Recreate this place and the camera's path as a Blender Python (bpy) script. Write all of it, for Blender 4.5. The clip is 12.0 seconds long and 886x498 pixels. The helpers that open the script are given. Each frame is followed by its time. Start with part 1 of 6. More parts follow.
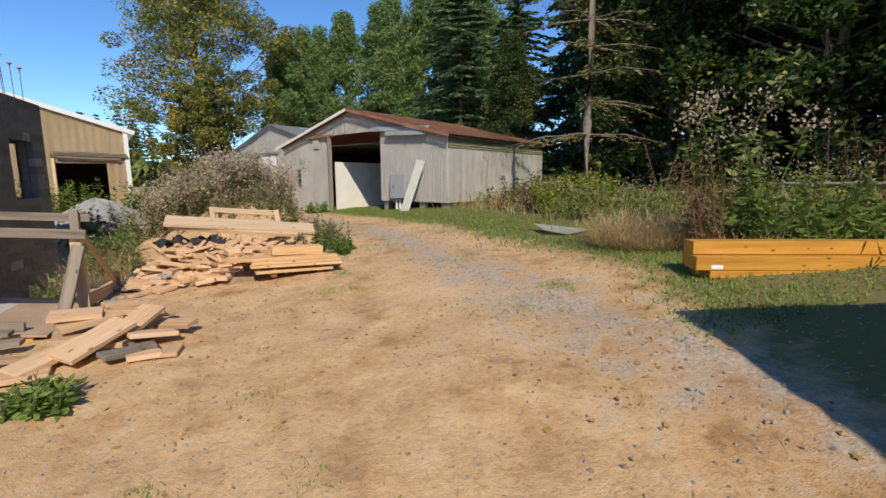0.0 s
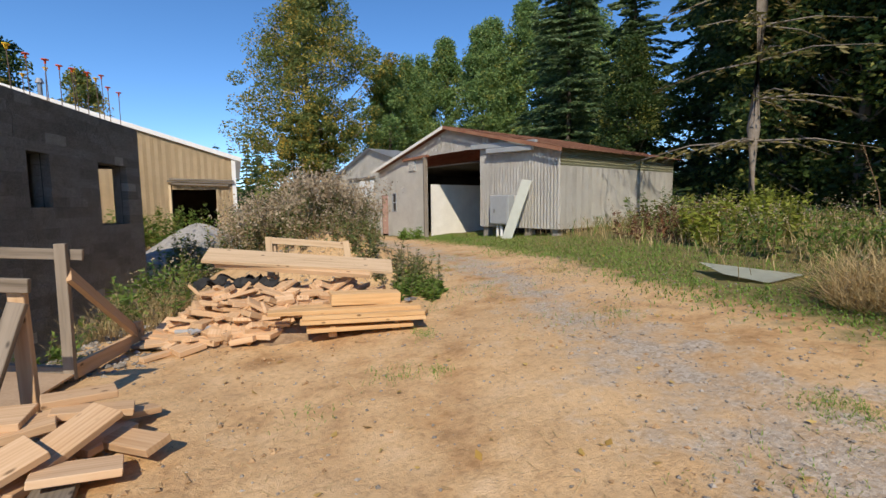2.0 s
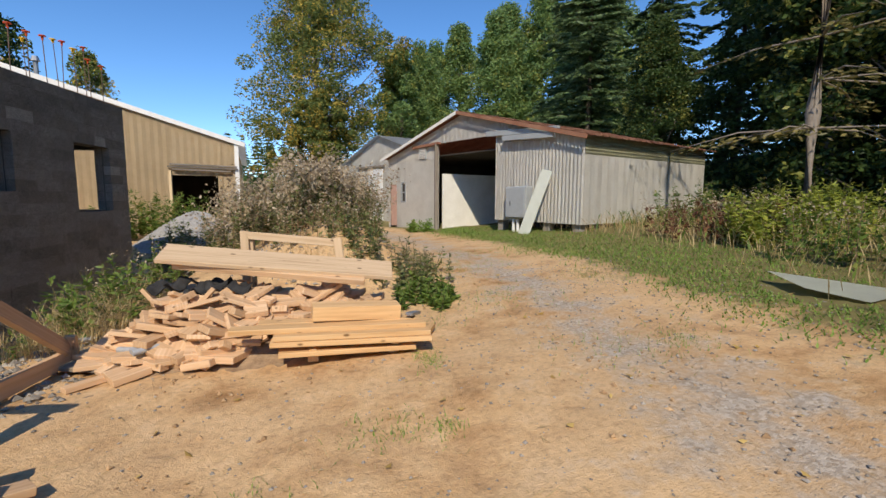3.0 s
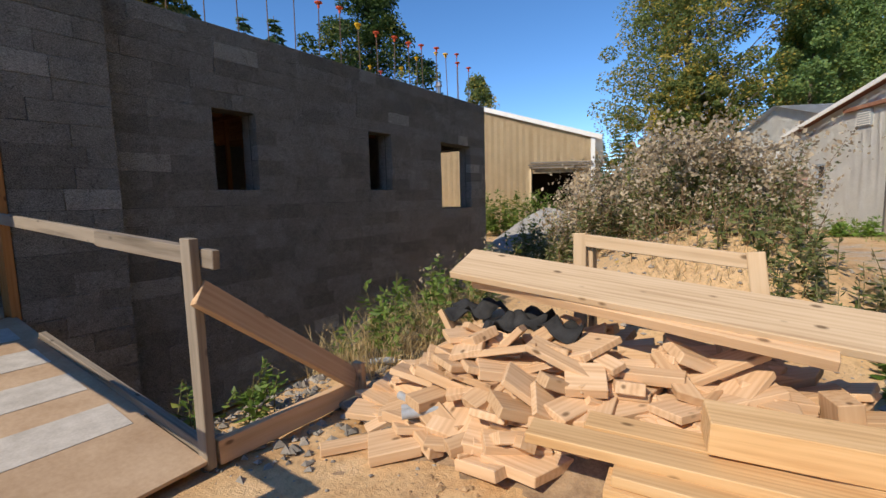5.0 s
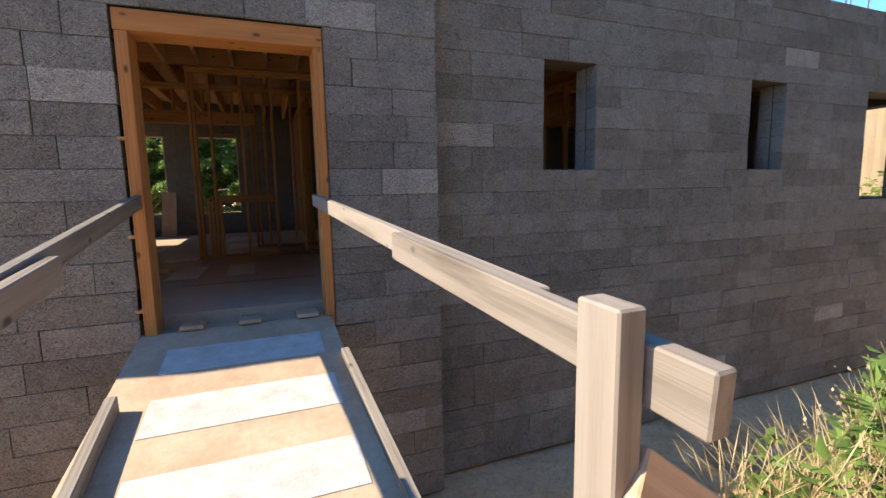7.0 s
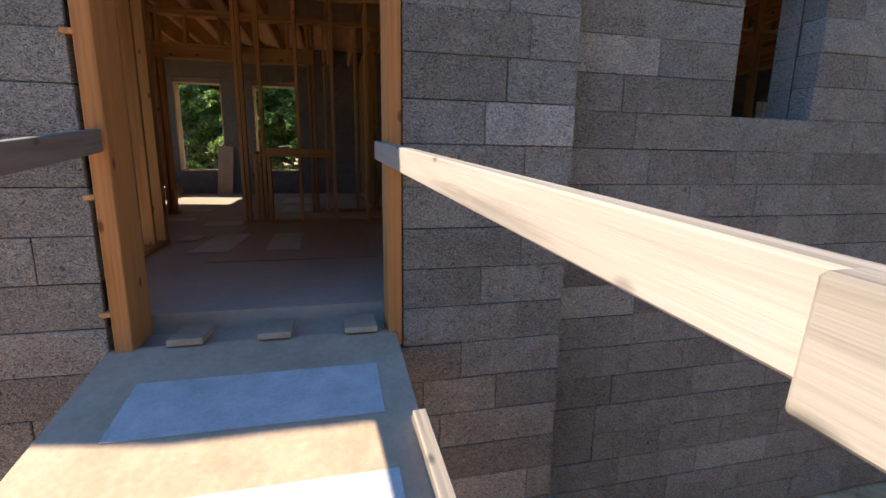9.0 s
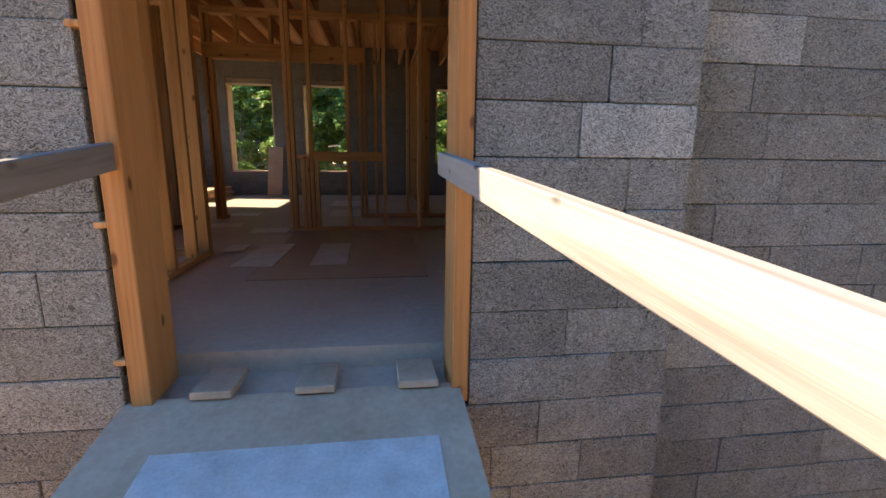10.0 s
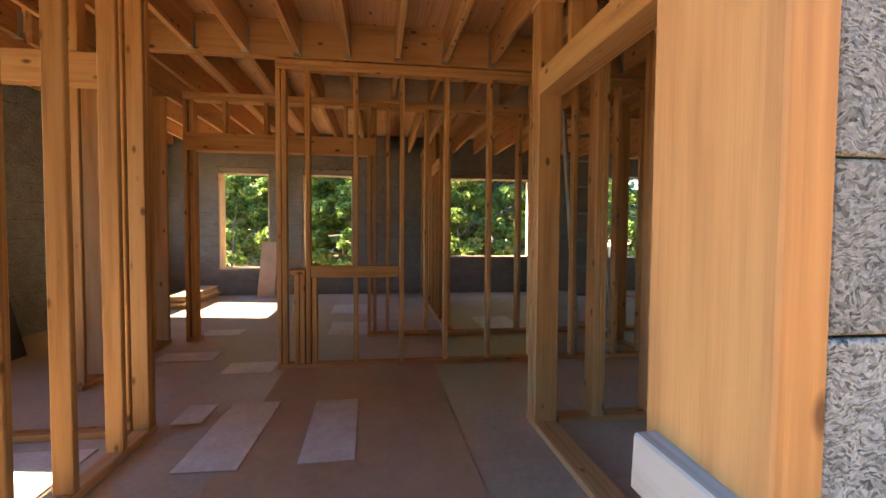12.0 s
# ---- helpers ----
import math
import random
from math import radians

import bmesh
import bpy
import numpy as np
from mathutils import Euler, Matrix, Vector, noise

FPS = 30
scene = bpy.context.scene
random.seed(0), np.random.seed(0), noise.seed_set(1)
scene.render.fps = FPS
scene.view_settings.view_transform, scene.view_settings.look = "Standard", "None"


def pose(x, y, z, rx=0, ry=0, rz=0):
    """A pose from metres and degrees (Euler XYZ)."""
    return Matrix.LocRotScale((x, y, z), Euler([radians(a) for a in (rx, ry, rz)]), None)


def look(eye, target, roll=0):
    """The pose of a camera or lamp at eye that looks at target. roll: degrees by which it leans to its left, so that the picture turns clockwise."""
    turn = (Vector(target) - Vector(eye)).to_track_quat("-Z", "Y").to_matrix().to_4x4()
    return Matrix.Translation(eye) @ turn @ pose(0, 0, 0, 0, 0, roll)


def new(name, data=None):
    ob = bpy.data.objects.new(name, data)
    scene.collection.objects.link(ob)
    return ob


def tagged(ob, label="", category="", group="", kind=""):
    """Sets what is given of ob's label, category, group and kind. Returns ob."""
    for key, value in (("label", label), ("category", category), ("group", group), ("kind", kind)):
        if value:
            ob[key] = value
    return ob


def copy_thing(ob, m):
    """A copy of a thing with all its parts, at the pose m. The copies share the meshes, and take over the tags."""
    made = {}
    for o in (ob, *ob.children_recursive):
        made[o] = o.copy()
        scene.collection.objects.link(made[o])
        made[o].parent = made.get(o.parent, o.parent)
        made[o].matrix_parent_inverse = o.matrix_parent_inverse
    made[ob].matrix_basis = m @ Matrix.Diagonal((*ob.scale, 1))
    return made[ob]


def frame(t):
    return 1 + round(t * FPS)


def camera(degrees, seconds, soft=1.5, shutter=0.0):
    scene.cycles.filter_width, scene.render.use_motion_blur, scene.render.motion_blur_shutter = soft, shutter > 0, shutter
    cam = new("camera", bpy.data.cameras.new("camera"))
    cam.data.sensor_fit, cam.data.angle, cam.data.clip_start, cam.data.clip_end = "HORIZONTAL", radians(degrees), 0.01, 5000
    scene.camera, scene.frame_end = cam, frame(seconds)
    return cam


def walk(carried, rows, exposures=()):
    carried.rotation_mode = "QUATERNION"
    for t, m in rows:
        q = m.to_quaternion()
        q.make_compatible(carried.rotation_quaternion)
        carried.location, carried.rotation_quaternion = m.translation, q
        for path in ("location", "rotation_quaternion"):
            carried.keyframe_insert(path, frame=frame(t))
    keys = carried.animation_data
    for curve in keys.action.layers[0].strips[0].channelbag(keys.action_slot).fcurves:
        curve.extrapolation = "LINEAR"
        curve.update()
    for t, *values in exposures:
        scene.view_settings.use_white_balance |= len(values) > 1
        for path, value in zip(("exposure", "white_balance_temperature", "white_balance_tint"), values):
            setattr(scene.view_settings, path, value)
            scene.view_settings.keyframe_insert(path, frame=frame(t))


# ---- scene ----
cam = camera(88.2, 12.0)
PATH = [
    (0, (0.298, 0.653, 1.541), (1.029, 2.49, 1.245), -0.3),
    (0.5, (0.374, 1.242, 1.571), (0.919, 3.15, 1.319), -1.5),
    (1, (0.548, 1.793, 1.535), (0.895, 3.755, 1.358), -2.2),
    (1.5, (0.659, 2.355, 1.524), (0.976, 4.322, 1.357), -1.3),
    (2, (0.825, 2.947, 1.508), (1.156, 4.91, 1.319), -0.7),
    (2.5, (0.96, 3.515, 1.506), (1.288, 5.477, 1.304), -0.3),
    (2.7, (0.997, 3.726, 1.508), (1.33, 5.686, 1.291), 0.0),
    (4.3, (0.867, 5.617, 1.445), (0.302, 7.52, 1.206), -0.4),
    (4.5, (0.788, 5.814, 1.418), (0.055, 7.662, 1.206), -0.7),
    (5, (0.534, 6.237, 1.385), (-0.586, 7.879, 1.164), -1.5),
    (5.5, (0.077, 6.611, 1.398), (-1.409, 7.935, 1.198), -2.8),
    (6, (-0.381, 6.774, 1.371), (-2.059, 7.842, 1.165), -2.1),
    (6.5, (-0.861, 6.918, 1.388), (-2.671, 7.732, 1.137), -2.2),
    (7, (-1.278, 6.945, 1.382), (-3.128, 7.661, 1.129), -1.1),
    (8.8, (-2.54, 7.101, 1.297), (-4.442, 7.588, 0.917), 0.6),
    (9, (-2.638, 7.088, 1.3), (-4.544, 7.548, 0.906), 0.8),
    (9.5, (-2.85, 7.017, 1.35), (-4.77, 7.401, 0.942), 1.0),
    (10, (-3.109, 7.061, 1.368), (-5.048, 7.33, 0.96), 0.7),
    (10.5, (-3.408, 6.977, 1.412), (-5.366, 7.154, 1.048), 1.0),
    (11, (-3.701, 6.918, 1.498), (-5.679, 7.051, 1.228), 0.9),
    (11.5, (-4.082, 6.942, 1.588), (-6.069, 7.112, 1.437), 0.6),
    (12, (-4.342, 6.912, 1.677), (-6.32, 7.194, 1.596), 0.4),
]
EXPOSURES = [(0.0, 0.06, 6500, 10), (4.5, 0.08, 6500, 10), (5.0, 0.14, 6500, 10), (6.0, 0.86, 6350, 10), (7.0, 1.38, 6350, 10), (8.8, 1.55, 6200, 10), (10.0, 2.15, 6500, 10),
             (10.5, 2.5, 6900, 10), (11.0, 2.95, 7000, 10), (11.5, 3.6, 7100, 10), (12.0, 3.5, 7300, 10)]
walk(cam, [(t, look(eye, target, roll)) for t, eye, target, roll in PATH], EXPOSURES)

# ---- world and sun ----
SUN_WAY = Vector((0.2, 1.15, -1.0)).normalized()
world = bpy.data.worlds.new("sky")
scene.world = world
world.use_nodes = True
wn = world.node_tree
sky = wn.nodes.new("ShaderNodeTexSky")
sky.sky_type = "NISHITA"
sky.sun_disc = False
sky.sun_elevation = math.asin(-SUN_WAY.z)
sky.sun_rotation = math.atan2(-SUN_WAY.x, -SUN_WAY.y)
sky.altitude, sky.air_density, sky.dust_density, sky.ozone_density = 400, 0.75, 0.0, 4.0
richer = wn.nodes.new("ShaderNodeHueSaturation")
richer.inputs["Saturation"].default_value = 1.15
wn.links.new(sky.outputs[0], richer.inputs["Color"])
wn.links.new(richer.outputs[0], wn.nodes["Background"].inputs[0])
wn.nodes["Background"].inputs[1].default_value = 0.18
sun = new("sun", bpy.data.lights.new("sun", "SUN"))
sun.data.energy, sun.data.angle, sun.data.color = 4.3, radians(0.53), (1.0, 0.88, 0.70)
sun.matrix_world = Matrix.Translation((0, -20, 30)) @ SUN_WAY.to_track_quat("-Z", "Y").to_matrix().to_4x4()


# ---- materials ----
def nodes_of(name, rough=0.8, metal=0.0, spec=0.3):
    m = bpy.data.materials.new(name)
    m.use_nodes = True
    nt = m.node_tree
    b = nt.nodes["Principled BSDF"]
    b.inputs["Roughness"].default_value = rough
    b.inputs["Metallic"].default_value = metal
    b.inputs["Specular IOR Level"].default_value = spec
    return m, nt, b


def coords(nt, scale=(1, 1, 1), world_space=False, shift=True):
    """Texture coordinates in metres, shifted by each object's own random number."""
    if world_space:
        src = nt.nodes.new("ShaderNodeNewGeometry").outputs["Position"]
    else:
        src = nt.nodes.new("ShaderNodeTexCoord").outputs["Object"]
    mp = nt.nodes.new("ShaderNodeMapping")
    mp.inputs["Scale"].default_value = scale
    nt.links.new(src, mp.inputs["Vector"])
    if shift and not world_space:
        info = nt.nodes.new("ShaderNodeObjectInfo")
        mul = nt.nodes.new("ShaderNodeMath")
        mul.operation = "MULTIPLY"
        mul.inputs[1].default_value = 37.0
        nt.links.new(info.outputs["Random"], mul.inputs[0])
        nt.links.new(mul.outputs[0], mp.inputs["Location"])
    return mp.outputs[0]


def noise_tex(nt, vec, scale, detail=4, rough=0.6):
    n = nt.nodes.new("ShaderNodeTexNoise")
    n.inputs["Scale"].default_value, n.inputs["Detail"].default_value, n.inputs["Roughness"].default_value = scale, detail, rough
    nt.links.new(vec, n.inputs["Vector"])
    return n.outputs[0]


def ramp_of(nt, fac, stops):
    r = nt.nodes.new("ShaderNodeValToRGB")
    el = r.color_ramp.elements
    while len(el) < len(stops):
        el.new(0.5)
    for e, (p, c) in zip(el, stops):
        e.position, e.color = p, (*c, 1) if len(c) == 3 else c
    nt.links.new(fac, r.inputs[0])
    return r.outputs[0]


def mixed(nt, fac, a, b, mode="MIX"):
    m = nt.nodes.new("ShaderNodeMix")
    m.data_type, m.blend_type = "RGBA", mode
    for sock, v in ((m.inputs[0], fac), (m.inputs[6], a), (m.inputs[7], b)):
        if isinstance(v, (int, float)):
            sock.default_value = v
        elif isinstance(v, tuple):
            sock.default_value = (*v, 1)
        else:
            nt.links.new(v, sock)
    return m.outputs[2]


def math_node(nt, op, a, b=None):
    m = nt.nodes.new("ShaderNodeMath")
    m.operation = op
    for sock, v in zip(m.inputs, (a, b)):
        if v is None:
            continue
        if isinstance(v, (int, float)):
            sock.default_value = v
        else:
            nt.links.new(v, sock)
    return m.outputs[0]


def bump_to(nt, b, height, strength, distance=0.01):
    n = nt.nodes.new("ShaderNodeBump")
    n.inputs["Strength"].default_value, n.inputs["Distance"].default_value = strength, distance
    nt.links.new(height, n.inputs["Height"])
    nt.links.new(n.outputs[0], b.inputs["Normal"])


def random_of(nt, island=False):
    if island:
        return nt.nodes.new("ShaderNodeNewGeometry").outputs["Random Per Island"]
    return nt.nodes.new("ShaderNodeObjectInfo").outputs["Random"]


def plain(name, a, b, scale=6.0, rough=0.8, bump=0.2, metal=0.0, fine=60.0, island=False, vary=0.25, world_space=False, spec=0.3):
    """Two tones mixed by coarse and fine noise, with relief and a random tint for each object or island."""
    m, nt, bs = nodes_of(name, rough, metal, spec)
    v = coords(nt, world_space=world_space)
    n1, n2 = noise_tex(nt, v, scale), noise_tex(nt, v, fine, 3)
    f = math_node(nt, "ADD", math_node(nt, "MULTIPLY", n1, 0.65), math_node(nt, "MULTIPLY", n2, 0.35))
    col = ramp_of(nt, f, [(0.32, a), (0.68, b)])
    if vary:
        rnd = random_of(nt, island)
        dark = ramp_of(nt, rnd, [(0.0, (1 - vary,) * 3), (1.0, (1.0,) * 3)])
        col = mixed(nt, 1.0, col, dark, "MULTIPLY")
    nt.links.new(col, bs.inputs["Base Color"])
    if bump:
        bump_to(nt, bs, n2, bump)
    return m


def timber(name, light, mid, dark, rough=0.75, weather=0.0, vary=0.35, island=False):
    """Sawn softwood: grain drawn along the local x axis, knots, a tint for each board."""
    m, nt, bs = nodes_of(name, rough, 0.0, 0.25)
    v = coords(nt, (0.9, 14, 14))
    warp = noise_tex(nt, v, 1.6, 3)
    fine = noise_tex(nt, coords(nt, (4, 160, 160)), 1.0, 2)
    wave = nt.nodes.new("ShaderNodeTexWave")
    wave.wave_type, wave.bands_direction = "BANDS", "Y"
    wave.inputs["Scale"].default_value, wave.inputs["Distortion"].default_value = 0.75, 9.0
    wave.inputs["Detail"].default_value, wave.inputs["Detail Scale"].default_value = 2.0, 0.7
    nt.links.new(v, wave.inputs["Vector"])
    f = math_node(nt, "ADD", math_node(nt, "MULTIPLY", wave.outputs["Fac"], 0.14),
                  math_node(nt, "ADD", math_node(nt, "MULTIPLY", warp, 0.71), math_node(nt, "MULTIPLY", fine, 0.15)))
    col = ramp_of(nt, f, [(0.25, dark), (0.5, mid), (0.8, light)])
    vor = nt.nodes.new("ShaderNodeTexVoronoi")
    vor.inputs["Scale"].default_value = 1.0
    nt.links.new(coords(nt, (4.5, 9, 9)), vor.inputs["Vector"])
    knot = ramp_of(nt, vor.outputs["Distance"], [(0.07, (1, 1, 1)), (0.15, (0, 0, 0))])
    col = mixed(nt, knot, col, tuple(c * 0.45 for c in dark))
    if weather:
        w = ramp_of(nt, noise_tex(nt, coords(nt, (1, 5, 5)), 2.0, 4), [(0.35, (0, 0, 0)), (0.75, (weather,) * 3)])
        col = mixed(nt, w, col, (0.36, 0.33, 0.29))
    rnd = random_of(nt, island)
    col = mixed(nt, 1.0, col, ramp_of(nt, rnd, [(0.0, (1 - vary, 1 - vary * 1.1, 1 - vary * 1.25)), (1.0, (1, 1, 1))]), "MULTIPLY")
    nt.links.new(col, bs.inputs["Base Color"])
    bump_to(nt, bs, math_node(nt, "ADD", f, fine), 0.25, 0.004)
    return m


M_CEDAR = timber("offcut_wood", (0.80, 0.58, 0.38), (0.70, 0.47, 0.28), (0.54, 0.33, 0.18), vary=0.28)
M_FIR = timber("fir_framing", (0.68, 0.40, 0.18), (0.59, 0.315, 0.125), (0.38, 0.175, 0.06), vary=0.25)
M_JAMB = timber("jamb_fir", (0.53, 0.265, 0.09), (0.45, 0.205, 0.064), (0.31, 0.13, 0.04), vary=0.1)
M_PALE = timber("pale_fir", (0.36, 0.30, 0.235), (0.28, 0.23, 0.178), (0.12, 0.092, 0.065), weather=0.25, vary=0.2)
M_PALETAN = timber("sunned_fir", (0.68, 0.515, 0.345), (0.59, 0.43, 0.27), (0.42, 0.28, 0.16), vary=0.1)
M_GREYWOOD = timber("weathered_board", (0.32, 0.275, 0.23), (0.23, 0.195, 0.155), (0.10, 0.08, 0.06), weather=0.4, vary=0.2)
M_GLULAM = timber("oiled_glulam", (0.66, 0.36, 0.07), (0.55, 0.27, 0.045), (0.42, 0.18, 0.03), rough=0.5, vary=0.12)
M_OSB = timber("roof_sheathing", (0.78, 0.50, 0.28), (0.71, 0.42, 0.215), (0.56, 0.30, 0.135), vary=0.15)


def block_material():
    """Wood-chip and cement blocks: grey with pressed chips standing proud."""
    m, nt, bs = nodes_of("chip_block", 0.95, 0.0, 0.15)
    v = coords(nt)
    vor = nt.nodes.new("ShaderNodeTexVoronoi")
    vor.inputs["Scale"].default_value = 1.0
    warp = nt.nodes.new("ShaderNodeTexNoise")
    warp.inputs["Scale"].default_value = 18.0
    nt.links.new(v, warp.inputs["Vector"])
    warped = mixed(nt, 0.06, v, warp.outputs["Color"])
    mp = nt.nodes.new("ShaderNodeMapping")
    mp.inputs["Scale"].default_value = (310, 130, 340)
    mp.inputs["Rotation"].default_value = (0.5, 0, 0)
    nt.links.new(warped, mp.inputs["Vector"])
    nt.links.new(mp.outputs[0], vor.inputs["Vector"])
    chip = nt.nodes.new("ShaderNodeSeparateColor")
    nt.links.new(vor.outputs["Color"], chip.inputs[0])
    fine = noise_tex(nt, v, 160, 3)
    coarse = noise_tex(nt, v, 7, 3)
    f = math_node(nt, "ADD", math_node(nt, "MULTIPLY", chip.outputs[0], 0.45),
                  math_node(nt, "ADD", math_node(nt, "MULTIPLY", fine, 0.3), math_node(nt, "MULTIPLY", coarse, 0.25)))
    col = ramp_of(nt, f, [(0.2, (0.055, 0.054, 0.047)), (0.42, (0.30, 0.298, 0.27)), (0.8, (0.61, 0.60, 0.55))])
    info = random_of(nt)
    tint = ramp_of(nt, info, [(0.0, (0.66, 0.64, 0.61)), (0.5, (0.82, 0.80, 0.77)), (0.965, (0.90, 0.89, 0.87)), (0.98, (1.25, 1.23, 1.2))])
    col = mixed(nt, 1.0, col, tint, "MULTIPLY")
    big = ramp_of(nt, noise_tex(nt, coords(nt, world_space=True), 0.7, 4), [(0.3, (0.82, 0.81, 0.8)), (0.7, (1.05, 1.05, 1.05))])
    col = mixed(nt, 1.0, col, big, "MULTIPLY")
    nt.links.new(col, bs.inputs["Base Color"])
    height = math_node(nt, "ADD", math_node(nt, "MULTIPLY", chip.outputs[0], 0.7), fine)
    bump_to(nt, bs, height, 1.0, 0.01)
    return m


M_PLY = plain("plywood", (0.40, 0.265, 0.16), (0.58, 0.42, 0.28), 3.0, 0.75, 0.1, fine=40, vary=0.12)
M_BLOCK = block_material()
M_JOINT = plain("joint_shadow_gap", (0.05, 0.048, 0.045), (0.09, 0.085, 0.08), vary=0)
M_CONCRETE = plain("floor_slab", (0.40, 0.31, 0.22), (0.60, 0.49, 0.37), 1.2, 0.4, 0.1, fine=25, vary=0.1)
M_WHITE = plain("white_coating", (0.40, 0.36, 0.31), (0.62, 0.57, 0.51), 9, 0.7, 0.15, fine=70, vary=0)
M_STEEL = plain("galvanised_steel", (0.33, 0.34, 0.35), (0.48, 0.49, 0.50), 12, 0.45, 0.05, metal=0.8, vary=0.1)
M_REBAR = plain("rusty_rebar", (0.10, 0.07, 0.055), (0.20, 0.14, 0.11), 30, 0.8, 0.3, vary=0.2)
M_CAP_Y = plain("yellow_plastic", (0.80, 0.50, 0.02), (0.88, 0.58, 0.03), 20, 0.45, 0, vary=0.1)
M_CAP_R = plain("orange_plastic", (0.55, 0.07, 0.02), (0.66, 0.11, 0.03), 20, 0.5, 0, vary=0.2)
M_TAN = plain("tan_steel_siding", (0.62, 0.47, 0.28), (0.72, 0.56, 0.35), 2.0, 0.5, 0.03, fine=30, vary=0.06)
M_TRIM = plain("white_metal_trim", (0.72, 0.72, 0.70), (0.82, 0.82, 0.80), 3, 0.5, 0.03, vary=0.05)
M_CORR = plain("chalky_corrugated_steel", (0.74, 0.71, 0.64), (0.88, 0.855, 0.785), 1.6, 0.6, 0.05, fine=18, vary=0.14)
M_CORRG = plain("green_grey_corrugated_steel", (0.34, 0.34, 0.22), (0.46, 0.45, 0.31), 2.0, 0.6, 0.05, fine=18, vary=0.1)
M_RUST = plain("rusted_roof_steel", (0.26, 0.10, 0.055), (0.44, 0.24, 0.15), 1.5, 0.8, 0.1, fine=20, vary=0.25)
M_ROOFG = plain("galvanised_roof", (0.42, 0.44, 0.46), (0.58, 0.60, 0.62), 2.0, 0.45, 0.04, metal=0.3, vary=0.1)
M_PINK = plain("faded_brown_door_paint", (0.42, 0.26, 0.20), (0.52, 0.34, 0.27), 4, 0.7, 0.05, vary=0)
# near-black for dark panels, and for interior shade put into the colour
M_DARK = plain("dark_panel_and_shade", (0.035, 0.03, 0.026), (0.07, 0.06, 0.05), 2, 0.9, 0.1, vary=0.1)
M_GREYBOX = plain("grey_enamel", (0.30, 0.32, 0.33), (0.38, 0.40, 0.41), 4, 0.45, 0.02, vary=0)
M_FELT = plain("black_roofing_felt", (0.02, 0.02, 0.021), (0.05, 0.05, 0.052), 14, 0.85, 0.4, fine=120, vary=0.2)
M_SHEET = plain("greenish_white_panel", (0.55, 0.57, 0.48), (0.66, 0.68, 0.58), 3, 0.6, 0.04, vary=0.05)
M_STONE = plain("pebble", (0.26, 0.23, 0.19), (0.46, 0.41, 0.35), 9, 0.9, 0.3, island=True, vary=0.5)
M_CLOD = plain("dry_soil_clod", (0.34, 0.20, 0.10), (0.62, 0.42, 0.23), 9, 0.95, 0.4, island=True, vary=0.4)
M_GRAVEL = plain("gravel_heap", (0.25, 0.24, 0.225), (0.42, 0.405, 0.38), 14, 0.95, 0.7, fine=45, vary=0)
M_BARK = plain("bark", (0.11, 0.085, 0.065), (0.24, 0.20, 0.16), 7, 0.95, 0.8, fine=40, vary=0.25)
M_BARKL = plain("pale_bark", (0.20, 0.165, 0.13), (0.36, 0.31, 0.26), 7, 0.95, 0.8, fine=40, vary=0.2)
M_TUBE = plain("grey_plastic_tube", (0.30, 0.31, 0.33), (0.42, 0.44, 0.46), 9, 0.35, 0.02, vary=0)
M_WASTE = plain("white_paper", (0.70, 0.70, 0.70), (0.82, 0.82, 0.82), 9, 0.7, 0.02, vary=0)


def leafy(name, a, b, yellow=None, amount=0.0, trans=0.42, rough=0.5):
    """Leaves: a tint for each leaf, light passing through the blade."""
    m, nt, bs = nodes_of(name, rough, 0.0, 0.3)
    rnd = random_of(nt, True)
    col = ramp_of(nt, rnd, [(0.0, a), (1.0, b)])
    if yellow:
        n = noise_tex(nt, coords(nt, world_space=True), 0.5, 3)
        f = math_node(nt, "ADD", math_node(nt, "MULTIPLY", n, 0.8), math_node(nt, "MULTIPLY", rnd, 0.35))
        col = mixed(nt, ramp_of(nt, f, [(0.72 - amount, (0, 0, 0)), (0.82 - amount, (1, 1, 1))]), col, yellow)
    nt.links.new(col, bs.inputs["Base Color"])
    tr = nt.nodes.new("ShaderNodeBsdfTranslucent")
    nt.links.new(col, tr.inputs[0])
    mx = nt.nodes.new("ShaderNodeMixShader")
    mx.inputs[0].default_value = trans
    nt.links.new(bs.outputs[0], mx.inputs[1])
    nt.links.new(tr.outputs[0], mx.inputs[2])
    nt.links.new(mx.outputs[0], nt.nodes["Material Output"].inputs[0])
    return m


L_DECID = leafy("broadleaf_foliage", (0.085, 0.13, 0.036), (0.28, 0.32, 0.09), (0.58, 0.42, 0.08), 0.1)
L_DARK = leafy("dark_forest_foliage", (0.028, 0.058, 0.018), (0.09, 0.145, 0.036), (0.341, 0.341, 0.078), 0.04)
L_CONIF = leafy("conifer_needles", (0.06, 0.105, 0.05), (0.18, 0.26, 0.10), trans=0.35)
L_DRYCON = leafy("thin_yellowing_needles", (0.10, 0.10, 0.03), (0.26, 0.21, 0.07), trans=0.25)
L_GROVE = leafy("far_grove_foliage", (0.10, 0.18, 0.06), (0.30, 0.42, 0.14), (0.36, 0.37, 0.09), 0.04)
L_DULL = leafy("fading_weed_leaves", (0.10, 0.14, 0.04), (0.27, 0.30, 0.11), (0.44, 0.36, 0.22), 0.06)
L_WEED = leafy("weed_leaves", (0.09, 0.16, 0.03), (0.26, 0.36, 0.08), (0.34, 0.30, 0.08), 0.02)
L_GRASS = leafy("green_grass", (0.14, 0.26, 0.04), (0.32, 0.44, 0.10), (0.42, 0.35, 0.15), 0.06)
